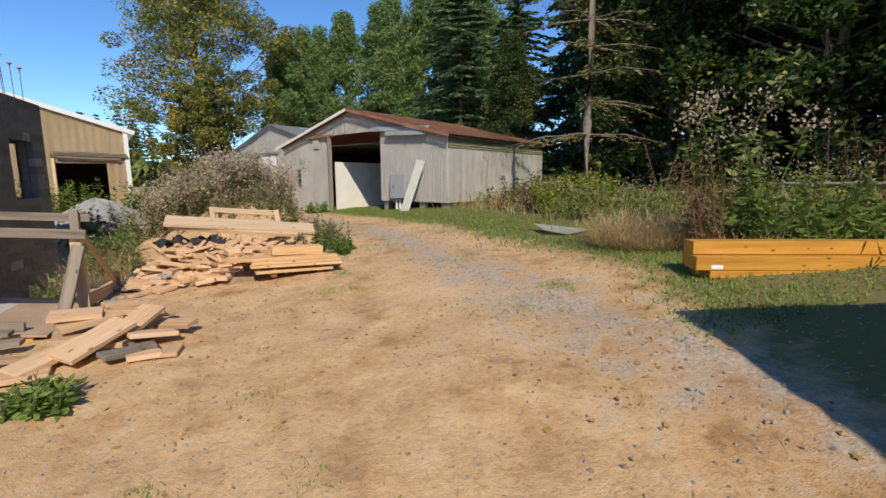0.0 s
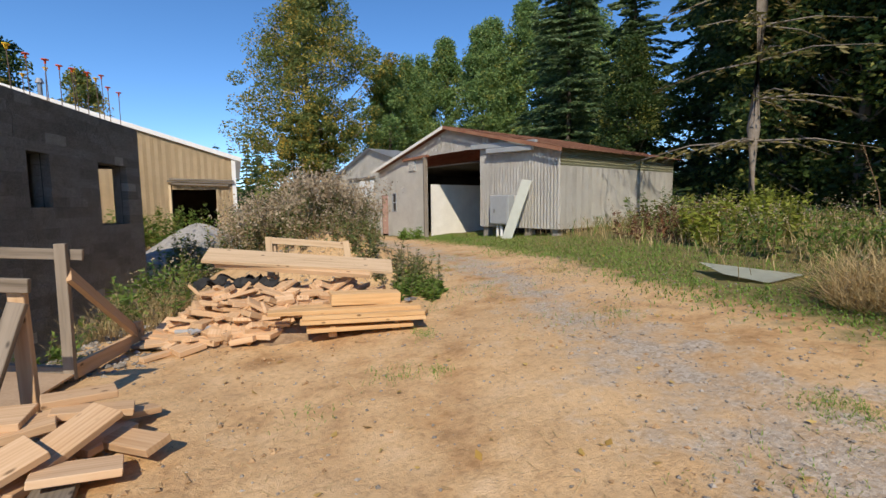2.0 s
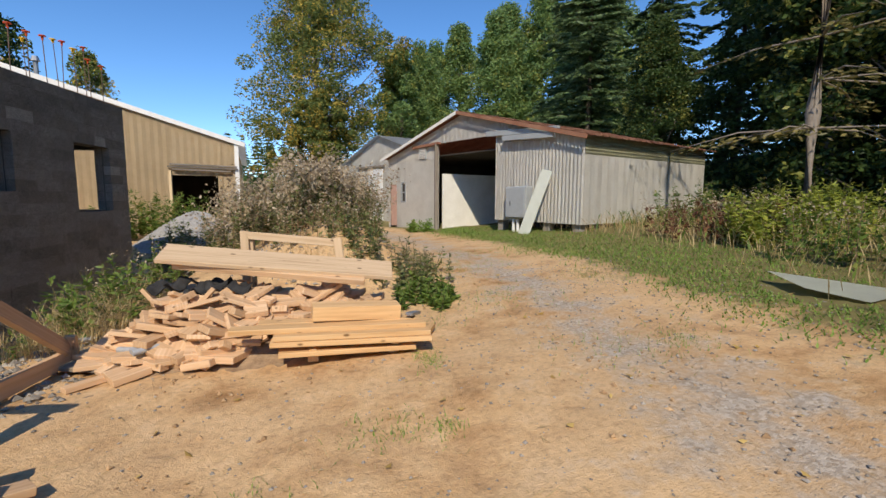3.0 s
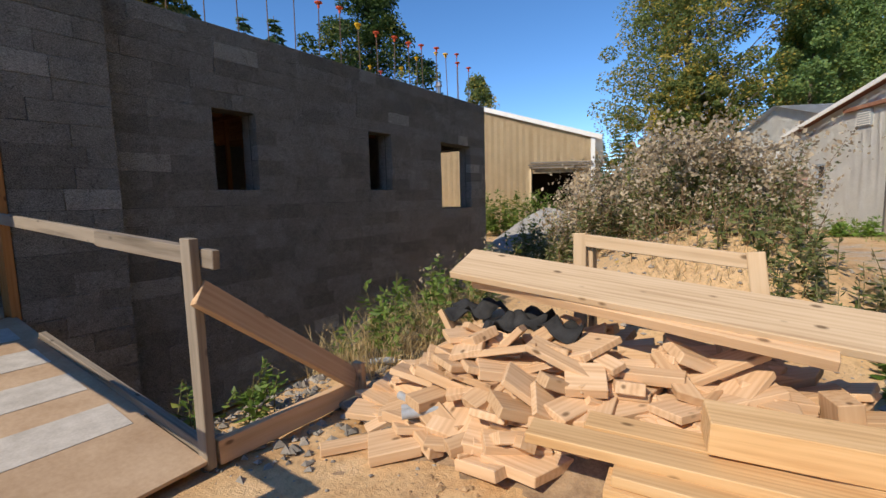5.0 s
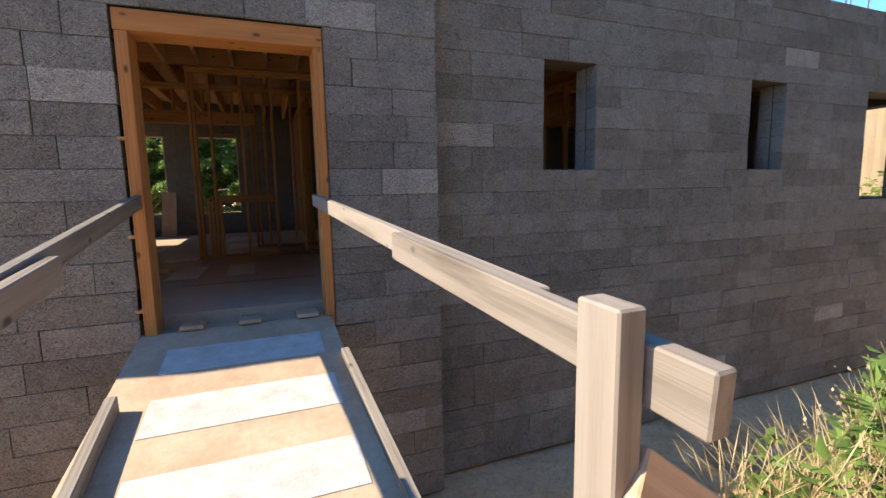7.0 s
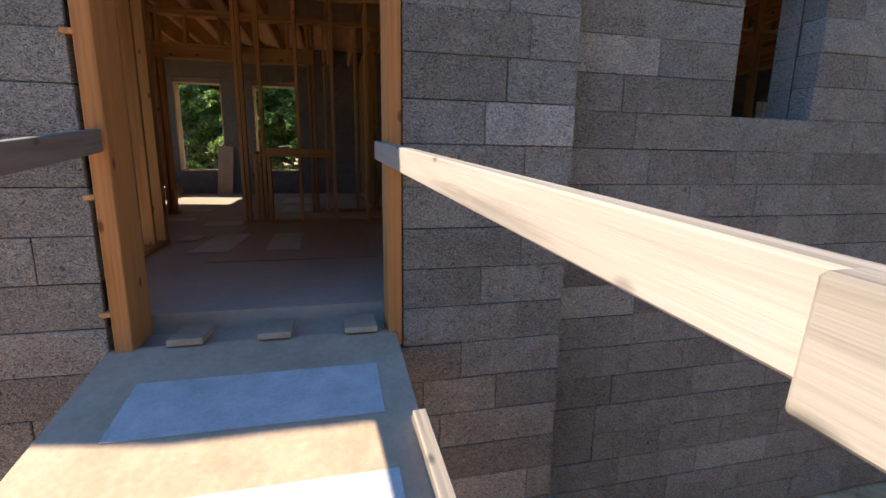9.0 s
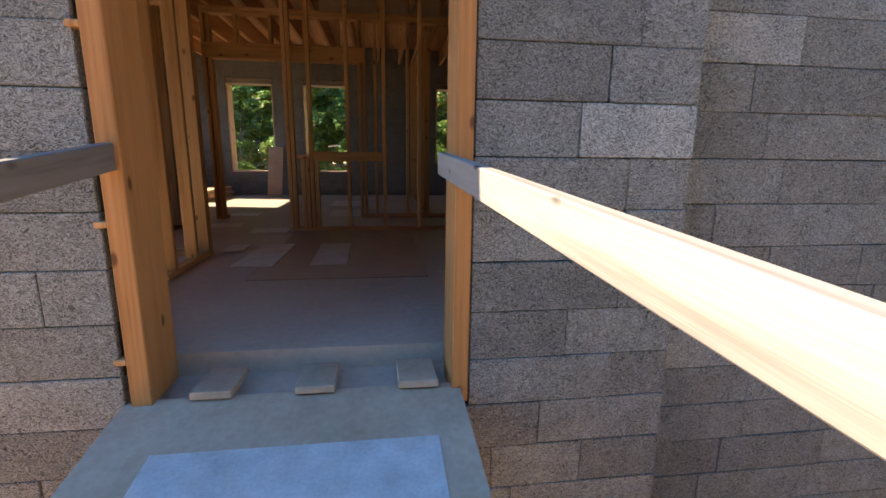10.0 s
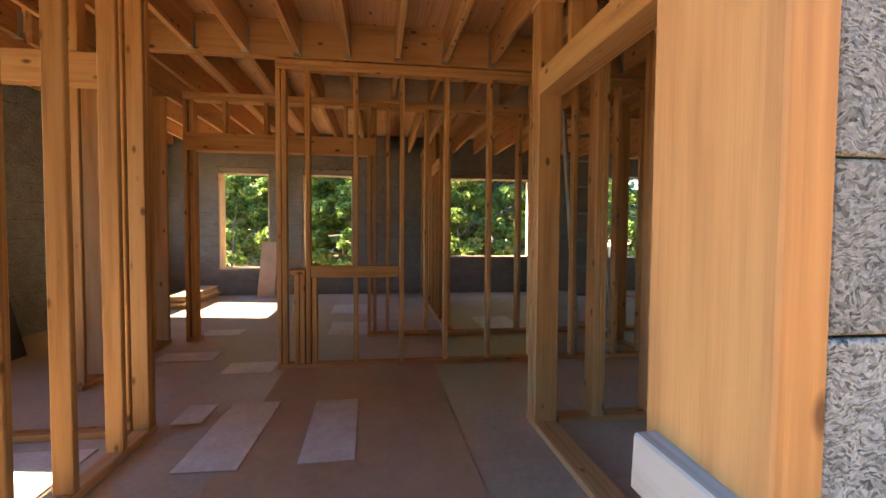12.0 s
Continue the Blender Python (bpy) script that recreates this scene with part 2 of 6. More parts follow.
L_STRAW = leafy("dry_straw", (0.40, 0.29, 0.13), (0.68, 0.53, 0.29), trans=0.35)
L_FLUFF = leafy("withered_seed_heads", (0.34, 0.26, 0.165), (0.62, 0.52, 0.38), trans=0.35, rough=0.9)
L_RUST = leafy("rust_brown_dead_stems", (0.09, 0.035, 0.02), (0.24, 0.11, 0.055), trans=0.2)
L_YEL = leafy("lime_shrub_leaves", (0.20, 0.26, 0.04), (0.42, 0.44, 0.08), trans=0.4)
L_FALLEN = leafy("fallen_leaves", (0.36, 0.22, 0.05), (0.60, 0.42, 0.14), trans=0.1)


def ground_material():
    """Packed tan dirt with brown damp soil, grey gravel drifts and green verges."""
    m, nt, bs = nodes_of("packed_dirt", 0.95, 0.0, 0.15)
    p = coords(nt, world_space=True)
    sep = nt.nodes.new("ShaderNodeSeparateXYZ")
    nt.links.new(p, sep.inputs[0])
    big, mid, fine, grit = noise_tex(nt, p, 0.55, 5), noise_tex(nt, p, 2.6, 5), noise_tex(nt, p, 22, 5, 0.7), noise_tex(nt, p, 90, 3)
    dirt = ramp_of(nt, mid, [(0.32, (0.34, 0.19, 0.085)), (0.42, (0.52, 0.315, 0.15)), (0.56, (0.63, 0.415, 0.215)), (0.72, (0.74, 0.525, 0.315))])
    dirt = mixed(nt, ramp_of(nt, big, [(0.38, (0, 0, 0)), (0.62, (0.8,) * 3)]), dirt, (0.66, 0.455, 0.255))
    speck = ramp_of(nt, fine, [(0.3, (0.42, 0.39, 0.36)), (0.5, (0.95, 0.94, 0.92)), (0.72, (1.22, 1.2, 1.16))])
    dirt = mixed(nt, 0.5, dirt, speck, "MULTIPLY")
    vor = nt.nodes.new("ShaderNodeTexVoronoi")
    vor.inputs["Scale"].default_value = 42
    nt.links.new(p, vor.inputs["Vector"])
    g = nt.nodes.new("ShaderNodeSeparateColor")
    nt.links.new(vor.outputs["Color"], g.inputs[0])
    gravel = ramp_of(nt, g.outputs[0], [(0, (0.24, 0.215, 0.185)), (1, (0.50, 0.465, 0.415))])
    # gravel drift along the right wheel track
    far_y = math_node(nt, "MAXIMUM", math_node(nt, "SUBTRACT", sep.outputs[1], 8.0), 0.0)
    swing = math_node(nt, "MULTIPLY", math_node(nt, "MULTIPLY", far_y, far_y), -0.011)
    near_y = math_node(nt, "MULTIPLY", math_node(nt, "MAXIMUM", math_node(nt, "SUBTRACT", 5.0, sep.outputs[1]), 0.0), -0.5)
    track = math_node(nt, "ABSOLUTE", math_node(nt, "SUBTRACT", math_node(nt, "SUBTRACT", sep.outputs[0], 3.15), swing))
    gm = math_node(nt, "SUBTRACT", math_node(nt, "ADD", mid, math_node(nt, "MULTIPLY", fine, 0.4)), math_node(nt, "MULTIPLY", track, 0.28))
    col = mixed(nt, ramp_of(nt, gm, [(0.50, (0, 0, 0)), (0.74, (0.75,) * 3)]), dirt, gravel)
    # green and brown soil under the verge on the right and far away
    vx = math_node(nt, "SUBTRACT", sep.outputs[0], math_node(nt, "ADD", math_node(nt, "ADD", 4.85, swing), near_y))
    vm = math_node(nt, "ADD", math_node(nt, "MULTIPLY", vx, 0.5), mid)
    col = mixed(nt, ramp_of(nt, vm, [(0.35, (0, 0, 0)), (0.6, (1, 1, 1))]), col, mixed(nt, fine, (0.20, 0.13, 0.065), (0.17, 0.19, 0.06)))
    far = ramp_of(nt, math_node(nt, "MULTIPLY", math_node(nt, "SUBTRACT", sep.outputs[1], 26), 0.05), [(0.0, (0, 0, 0)), (0.5, (1, 1, 1))])
    col = mixed(nt, far, col, mixed(nt, mid, (0.40, 0.31, 0.15), (0.28, 0.25, 0.10)))
    nt.links.new(col, bs.inputs["Base Color"])
    h = math_node(nt, "ADD", math_node(nt, "MULTIPLY", fine, 1.0), math_node(nt, "MULTIPLY", grit, 0.6))
    bump_to(nt, bs, h, 0.6, 0.02)
    return m


M_GROUND = ground_material()


# ---- building helpers ----
def world_of(ob):
    return world_of(ob.parent) @ ob.matrix_basis if ob.parent else ob.matrix_basis.copy()


def mesh_of(bm, name, material, smooth=False):
    me = bpy.data.meshes.new(name)
    bm.to_mesh(me)
    bm.free()
    me.materials.append(material)
    if smooth:
        for p in me.polygons:
            p.use_smooth = True
    return me


def raw_mesh(name, verts, faces, material, smooth=False):
    me = bpy.data.meshes.new(name)
    me.from_pydata(verts, [], faces)
    me.materials.append(material)
    if smooth:
        for p in me.polygons:
            p.use_smooth = True
    return me


def place(name, me, parent=None, m=None, label=""):
    """One mesh object at the world pose m, under parent."""
    ob = new(name, me)
    m = m or Matrix()
    if parent:
        ob.parent = parent
        ob.matrix_basis = world_of(parent).inverted() @ m
    else:
        ob.matrix_basis = m
    if label:
        ob["label"] = label
    return ob


def part(name, bm, material, parent, label="", m=None, smooth=False):
    return place(name, mesh_of(bm, name, material, smooth), parent, m, label)


def thing(name, label, category, at=(0, 0, 0), group="", kind=""):
    ob = new(name)
    ob.matrix_basis = Matrix.Translation(at)
    return tagged(ob, label, category, group, kind)


def box_bm(x0, x1, y0, y1, z0, z1, bevel=0.0):
    bm = bmesh.new()
    bmesh.ops.create_cube(bm, size=1, matrix=Matrix.Translation(((x0 + x1) / 2, (y0 + y1) / 2, (z0 + z1) / 2)) @ Matrix.Diagonal((x1 - x0, y1 - y0, z1 - z0, 1)))
    if bevel:
        bmesh.ops.bevel(bm, geom=bm.edges[:], offset=bevel, segments=1, affect="EDGES")
    return bm


def add_box(bm, x0, x1, y0, y1, z0, z1):
    bmesh.ops.create_cube(bm, size=1, matrix=Matrix.Translation(((x0 + x1) / 2, (y0 + y1) / 2, (z0 + z1) / 2)) @ Matrix.Diagonal((x1 - x0, y1 - y0, z1 - z0, 1)))


BOARDS = {}


def board_mesh(l, w, t, material, bevel=0.004, name="board"):
    """A board along local x, centred; alike boards share one mesh."""
    key = (round(l, 2), round(w, 3), round(t, 3), material.name)
    if key not in BOARDS:
        BOARDS[key] = mesh_of(box_bm(-l / 2, l / 2, -w / 2, w / 2, -t / 2, t / 2, bevel), name, material)
    return BOARDS[key]


def between(a, b, up=(0, 0, 1)):
    """A pose whose x axis runs from a to b, at their middle, with z as near to up as can be; and the length."""
    a, b = Vector(a), Vector(b)
    x = (b - a).normalized()
    y = Vector(up).cross(x).normalized()
    z = x.cross(y)
    m = Matrix((x, y, z)).transposed().to_4x4()
    m.translation = (a + b) / 2
    return m, (b - a).length


def beam(name, a, b, w, t, material, parent, up=(0, 0, 1), label=""):
    """A board from a to b: w across (level), t along up."""
    m, l = between(a, b, up)
    return place(name, board_mesh(l, w, t, material, name=name), parent, m, label)


def stick_bm(a, b, r0, r1, sides=8, bm=None):
    bm = bm or bmesh.new()
    a, b = Vector(a), Vector(b)
    d = b - a
    m = Matrix.Translation((a + b) / 2) @ d.to_track_quat("Z", "Y").to_matrix().to_4x4()
    bmesh.ops.create_cone(bm, cap_ends=True, segments=sides, radius1=r0, radius2=r1, depth=d.length, matrix=m)
    return bm


# ---- ground ----
def road_edge(y):
    """Where the grass verge begins: level with the yard, then swinging left towards the shed."""
    return 4.75 - 0.011 * np.maximum(y - 8.0, 0) ** 2 - 0.5 * np.maximum(5.0 - y, 0)


def smooth_step(a, b, v):
    t = np.clip((v - a) / (b - a), 0, 1)
    return t * t * (3 - 2 * t)


def ground_z(x, y):
    x, y = np.asarray(x, float), np.asarray(y, float)
    z = 0.085 * np.clip(x, 0, 9) + 0.02 * np.clip(x - 9, 0, 30) - 0.006 * np.clip(-x, 0, 8)
    z = z - 0.035 * smooth_step(12, 28, y) * np.clip(x, 0, 9)
    trench = smooth_step(-2.25, -3.5, x) * smooth_step(-16.5, -13.6, x) * smooth_step(1.2, 2.6, y) * (1 - smooth_step(17.3, 20.5, y))
    z = z - 1.25 * trench
    z = z + 0.9 * np.exp(-((x - 0.3) / 1.3) ** 2 - ((y - 11.9) / 1.45) ** 2) + 0.85 * np.exp(-((x + 0.5) / 1.5) ** 2 - ((y - 14.5) / 2.0) ** 2)
    z = z - 0.25 * smooth_step(17, 24, y) * smooth_step(-1, -6, x)
    back = smooth_step(-15, -19, x)
    z = z + back * 0.9
    wheel = np.exp(-((x - 1.2 - 0.12 * (y - 5)) / 0.35) ** 2) + np.exp(-((x - 2.9 - 0.12 * (y - 5)) / 0.35) ** 2)
    z = z - 0.025 * wheel
    z = z + 0.02 * np.sin(1.7 * x + 0.6 * y) * np.sin(1.3 * y - 0.5 * x) + 0.012 * np.sin(4.1 * x + 1.2) * np.sin(3.7 * y + 0.4 * x)
    return z


def gz(x, y):
    return float(ground_z(x, y))


def axis_steps(lo, a, b, hi, fine, coarse):
    mid = np.arange(a, b, fine)
    left, v, s = [], a, coarse / 6
    while v > lo:
        v -= s
        s *= 1.35
        left.append(max(v, lo))
    right, v, s = [], mid[-1], coarse / 6
    while v < hi:
        v += s
        s *= 1.35
        right.append(min(v, hi))
    return np.array(left[::-1] + list(mid) + right)


def build_ground():
    xs = axis_steps(-900, -4.9, 9.0, 900, 0.09, 1.5)
    ys = axis_steps(-900, -1.5, 15.0, 900, 0.09, 1.5)
    X, Y = np.meshgrid(xs, ys)
    Z = ground_z(X, Y)
    rng = np.random.default_rng(3)
    near = (X > -5) & (X < 9.2) & (Y < 15.2) & (Y > -1.7)
    Z = Z + near * (rng.normal(0, 0.006, X.shape))
    n, mth = X.shape
    verts = np.stack([X.ravel(), Y.ravel(), Z.ravel()], 1).tolist()
    idx = np.arange(n * mth).reshape(n, mth)
    faces = []
    for j in range(n - 1):
        for i in range(mth - 1):
            faces.append((int(idx[j, i]), int(idx[j, i + 1]), int(idx[j + 1, i + 1]), int(idx[j + 1, i])))
    ob = new("ground", raw_mesh("ground", verts, faces, M_GROUND, True))
    tagged(ob, "packed tan dirt yard with gravel tracks and grassy verge", "ground", kind="structure")


build_ground()

# ---- block house ----
COURSE, FLOOR, TOP = 0.2, 0.505, 3.56
X_MAIN, X_BUMP, X_BACK = -4.99, -4.78, -12.83
Y_SOUTH, Y_BUMP, Y_NORTH = 2.85, 8.27, 16.27
BASE_Z = -1.24
WALL_T = 0.30
BLOCKS = {}
brng = random.Random(11)


def block_mesh(l, half):
    """One wall block along local y, its outer face at x = 0, body towards -x, a little chipped at the arrises."""
    key = (round(l, 2), half)
    if key not in BLOCKS:
        bm = box_bm(-WALL_T / 2, 0, -l / 2 + 0.0015, l / 2 - 0.0015, 0.0015, COURSE - 0.0015, 0.0035)
        BLOCKS[key] = mesh_of(bm, "block", M_BLOCK)
    return BLOCKS[key]


def spans_at(z, lo, hi, openings):
    cuts = sorted((o[0], o[1]) for o in openings if o[2] < z + COURSE / 2 < o[3])
    out, at = [], lo
    for a, b in cuts:
        if a > at:
            out.append((at, a))
        at = b
    if hi > at:
        out.append((at, hi))
    return out


def block_wall(name, label, lo, hi, turn, openings, top=TOP, separate=True, z_from=BASE_Z):
    """Courses of blocks along local y from lo to hi; turn takes local to world. Blocks singly, on a dark core."""
    core = bmesh.new()
    courses = int(round((top - z_from) / COURSE))
    for c in range(courses):
        z = z_from + c * COURSE
        for a, b in spans_at(z, lo, hi, openings):
            add_box(core, -WALL_T + 0.001, -0.02, a + 0.004, b - 0.004, z, z + COURSE)
    wall = place(name, mesh_of(core, name, M_JOINT), None, turn)
    tagged(wall, label, "wall", kind="structure")
    loose_v, loose_f = [], []
    for c in range(courses):
        z = z_from + c * COURSE
        for a, b in spans_at(z, lo, hi, openings):
            at = a
            first = brng.choice((0.2, 0.3, 0.4, 0.5, 0.61)) if c % 2 else brng.choice((0.61, 0.61, 0.4, 0.5))
            while at < b - 0.01:
                l = first if at == a else brng.choice((0.61, 0.61, 0.61, 0.61, 0.4, 0.5))
                if b - at - l < 0.14:
                    l = b - at
                l = min(l, 0.75)
                l = round(l, 2) if b - at - l > 0.001 else l
                proud = brng.gauss(0, 0.0022)
                m = turn @ Matrix.Translation((proud, at + l / 2, z + brng.gauss(0, 0.0008))) @ pose(0, 0, 0, 0, 0, brng.gauss(0, 0.12))
                if separate:
                    place("block", block_mesh(l, 0), wall, m)
                else:
                    me = block_mesh(l, 0)
                    k = len(loose_v)
                    inv = turn.inverted() @ m
                    loose_v += [tuple(inv @ v.co) for v in me.vertices]
                    loose_f += [tuple(k + i for i in p.vertices) for p in me.polygons]
                at += l
    if loose_v:
        ob = place("blockwork", raw_mesh("blockwork", loose_v, loose_f, M_BLOCK), wall, turn)
        tagged(ob, kind="stuff")
    # inner leaf, seen from the rooms
    inner = bmesh.new()
    for c in range(courses):
        z = z_from + c * COURSE
        for a, b in spans_at(z, lo, hi, openings):
            at = a - (0.3 if c % 2 else 0)
            while at < b - 0.01:
                e = min(at + 0.61, b)
                s = max(at, a)
                if e - s > 0.02:
                    add_box(inner, -WALL_T - 0.012, -WALL_T / 2 - 0.01, s + 0.002, e - 0.002, z + 0.002, z + COURSE - 0.002)
                at += 0.61
    ob = place("inner_leaf", mesh_of(inner, "inner_leaf", M_BLOCK), wall, turn)
    tagged(ob, kind="stuff")
    return wall


W1, W2, W3 = (9.41, 10.0, 1.56, 2.56), (12.16, 12.75, 1.56, 2.56), (14.36, 15.58, 1.16, 2.56)
DOOR = (6.125, 7.405, 0.36, 2.56)
E_MAT = lambda x: Matrix.Translation((x, 0, 0))
wall_east = block_wall("wall_east", "grey wood-chip block wall with small unglazed window openings", Y_BUMP, Y_NORTH, E_MAT(X_MAIN), [W1, W2, W3])
wall_entry = block_wall("wall_entry", "grey wood-chip block wall around the framed doorway", Y_SOUTH, Y_BUMP, E_MAT(X_BUMP), [DOOR])
# local y runs along world -x for the wall ends, so that their outer faces look outwards
NORTH = Matrix.Translation((0, Y_NORTH, 0)) @ pose(0, 0, 0, 0, 0, 90)
SOUTH = Matrix.Translation((0, Y_SOUTH, 0)) @ pose(0, 0, 0, 0, 0, -90)
WEST = Matrix.Translation((X_BACK - WALL_T, 0, 0)) @ pose(0, 0, 0, 0, 0, 180)
block_wall("wall_north", "grey wood-chip block end wall", 4.99 + WALL_T, -X_BACK + WALL_T, NORTH, [(5.5, 7.3, 1.16, 2.56), (9.5, 11.0, 1.16, 2.56)], separate=False)
block_wall("wall_south", "grey wood-chip block side wall with window openings", X_BACK - WALL_T, X_BUMP - WALL_T, SOUTH, [(-12.3, -11.0, 1.36, 2.76), (-7.25, -5.5, 1.16, 2.76)], separate=False)
# the opening at y 11.2 to 13.6 is unseen, added to brighten the rooms
block_wall("wall_west", "grey wood-chip block rear wall with large window openings", -Y_NORTH, -Y_SOUTH, WEST,
           [(-5.01, -4.15, 0.96, 2.76), (-6.46, -5.58, 0.96, 2.76), (-9.85, -8.22, 1.16, 2.76), (-13.6, -11.2, 1.16, 2.76)], separate=False)

# timber lintels; pale sill and side boards imitate lit reveals of rear window openings
for y0, y1, sill in ((4.15, 5.01, 0.96), (5.58, 6.46, 0.96), (8.22, 9.85, 1.16)):
    w = thing("window_buck", "pale boards imitating lit reveals in an unglazed rear window opening", "window frame", (X_BACK - 0.15, (y0 + y1) / 2, sill), kind="structure")
    beam("head", (X_BACK - 0.15, y0 + 0.003, 2.705), (X_BACK - 0.15, y1 - 0.003, 2.705), 0.30, 0.105, M_GREYWOOD, w)
    beam("sill", (X_BACK - 0.15, y0 + 0.003, sill + 0.014), (X_BACK - 0.15, y1 - 0.003, sill + 0.014), 0.31, 0.024, M_PALETAN, w)
    for yy in (y0 + 0.014, y1 - 0.014):
        beam("lining", (X_BACK - 0.15, yy, sill + 0.028), (X_BACK - 0.15, yy, 2.65), 0.024, 0.30, M_PALETAN, w, up=(1, 0, 0))

# floor slab and roof
bm = box_bm(X_BACK, X_MAIN - 0.312, Y_SOUTH + 0.312, Y_NORTH - 0.312, FLOOR - 0.2, FLOOR)
add_box(bm, X_MAIN - 0.312, X_BUMP - 0.312, Y_SOUTH + 0.312, Y_BUMP - 0.004, FLOOR - 0.2, FLOOR)
add_box(bm, X_BUMP - 0.312, X_BUMP - 0.03, DOOR[0] + 0.004, DOOR[1] - 0.004, 0.362, 0.40)
tagged(part("floor", bm, M_CONCRETE, None), "dusty grey-brown subfloor with pale patches", "floor", kind="structure")
Z_JOIST = 3.10
bm = box_bm(X_BACK - 0.1, X_MAIN - 0.31, Y_SOUTH + 0.1, Y_NORTH - 0.1, 3.39, 3.42)
add_box(bm, X_MAIN - 0.31, X_BUMP - 0.05, Y_SOUTH + 0.1, Y_BUMP - 0.05, 3.39, 3.42)
tagged(part("ceiling", bm, M_OSB, None), "bare plywood deck above the joists", "ceiling", kind="structure")

# door lining of wide planks
door_frame = thing("door_frame", "heavy orange fir door lining set in block wall", "door frame", (X_BUMP, 6.77, 0.385), kind="structure")
door_frame.name = "door_1"
for yc, w, z in ((6.181, 0.072, 0.44), (7.367, 0.066, 0.385)):
    beam("jamb", (X_BUMP - 0.108, yc, z), (X_BUMP - 0.108, yc, 2.408), w, 0.235, M_JAMB, door_frame, up=(1, 0, 0))
beam("head", (X_BUMP - 0.108, 6.14, 2.475), (X_BUMP - 0.108, 7.40, 2.475), 0.24, 0.13, M_JAMB, door_frame)
for z in (0.62, 1.12, 1.75):
    beam("wedge", (X_BUMP - 0.06, 6.128, z), (X_BUMP + 0.014, 6.128, z), 0.045, 0.022, M_FIR, door_frame)

# rebar standing out of the wall top
rrng = random.Random(5)


def rebar(x, y, h, cap, lean):
    t = thing("rebar", "rusty upright steel bar with %s safety cap" % ("a yellow" if cap is M_CAP_Y else "an orange"), "rebar", (x, y, TOP - 0.1), group="capped bars along the wall top")
    tip = Vector((x + lean * h, y + lean * h * 0.6, TOP + h))
    part("bar", stick_bm((x, y, TOP - 0.1), tip, 0.008, 0.008, 6), M_REBAR, t)
    bm = stick_bm(tip - Vector((0, 0, 0.055)), tip + Vector((0, 0, 0.02)), 0.016, 0.022, 8)
    stick_bm(tip + Vector((0, 0, 0.02)), tip + Vector((0, 0, 0.034)), 0.06, 0.06, 10, bm)
    if cap is M_CAP_Y:
        add_box(bm, tip.x - 0.006, tip.x + 0.006, tip.y - 0.045, tip.y + 0.045, tip.z - 0.035, tip.z + 0.02)
    part("cap", bm, cap, t)


y = 8.6
while y < 16.2:
    rebar(X_MAIN - 0.15, y, 0.85 + rrng.uniform(-0.1, 0.08), rrng.choice((M_CAP_R, M_CAP_R, M_CAP_Y, M_CAP_Y)), rrng.uniform(-0.03, 0.03))
    y += 0.45
for x in (-6.2, -7.4, -8.6, -9.8, -11.0):
    rebar(x, Y_NORTH - 0.15, 1.4 + rrng.uniform(-0.25, 0.15), M_CAP_Y, rrng.uniform(-0.04, 0.04))
    rebar(x + 0.55, Y_NORTH - 0.15, 1.4 + rrng.uniform(-0.25, 0.15), rrng.choice((M_CAP_Y, M_CAP_R)), rrng.uniform(-0.04, 0.04))

# ---- ramp ----
RX0, RZ0, RX1, RZ1 = -1.75, 0.055, -4.81, 0.452


def ramp_z(x):
    return RZ0 + (RZ1 - RZ0) * (x - RX0) / (RX1 - RX0)


ramp = thing("access_ramp", "plywood ramp with pale coated strips leading to doorway", "ramp", (-3.3, 6.77, 0.0))
up = Vector((RZ1 - RZ0, 0, RX0 - RX1)).normalized()
down = Vector((RX0 - RX1, 0, RZ0 - RZ1)).normalized()


def ramp_at(x, y, lift=0.0):
    return Vector((x, y, ramp_z(x))) + up * lift


for x0, x1 in ((RX0, -2.42), (-2.425, RX1)):
    m, l = between(ramp_at(x0, 6.76, -0.012), ramp_at(x1, 6.74, -0.012), up)
    place("deck_sheet", board_mesh(l, 1.26, 0.022, M_PLY, 0.002, "deck_sheet"), ramp, m)
for k in range(4):
    x = -4.35 + 0.6 * k
    m, l = between(ramp_at(x, 6.32 + 0.015 * k, 0.0015), ramp_at(x, 7.25 + 0.015 * k, 0.0015), up)
    place("coated_strip", board_mesh(l, 0.33, 0.003, M_WHITE, 0.001, "coated_strip"), ramp, m, "white coated strip")
for y in (6.18, 6.75, 7.32):
    beam("joist", ramp_at(RX0 - 0.1, y, -0.12), ramp_at(RX1 + 0.12, y, -0.12), 0.045, 0.19, M_FIR, ramp, up=up)
beam("kerb_board", ramp_at(-1.86, 7.43, 0.005), ramp_at(-4.12, 7.365, 0.005), 0.05, 0.09, M_PALE, ramp, up=up)
beam("kerb_board", ramp_at(-1.95, 6.26, 0.045), ramp_at(-3.86, 6.19, 0.045), 0.05, 0.09, M_PALE, ramp, up=up)
for yy, w in ((6.42, 0.15), (6.80, 0.15), (7.2, 0.16)):
    beam("cleat", (-4.77, yy, 0.472), (-5.02, yy, 0.45), w, 0.03, M_PLY, ramp)

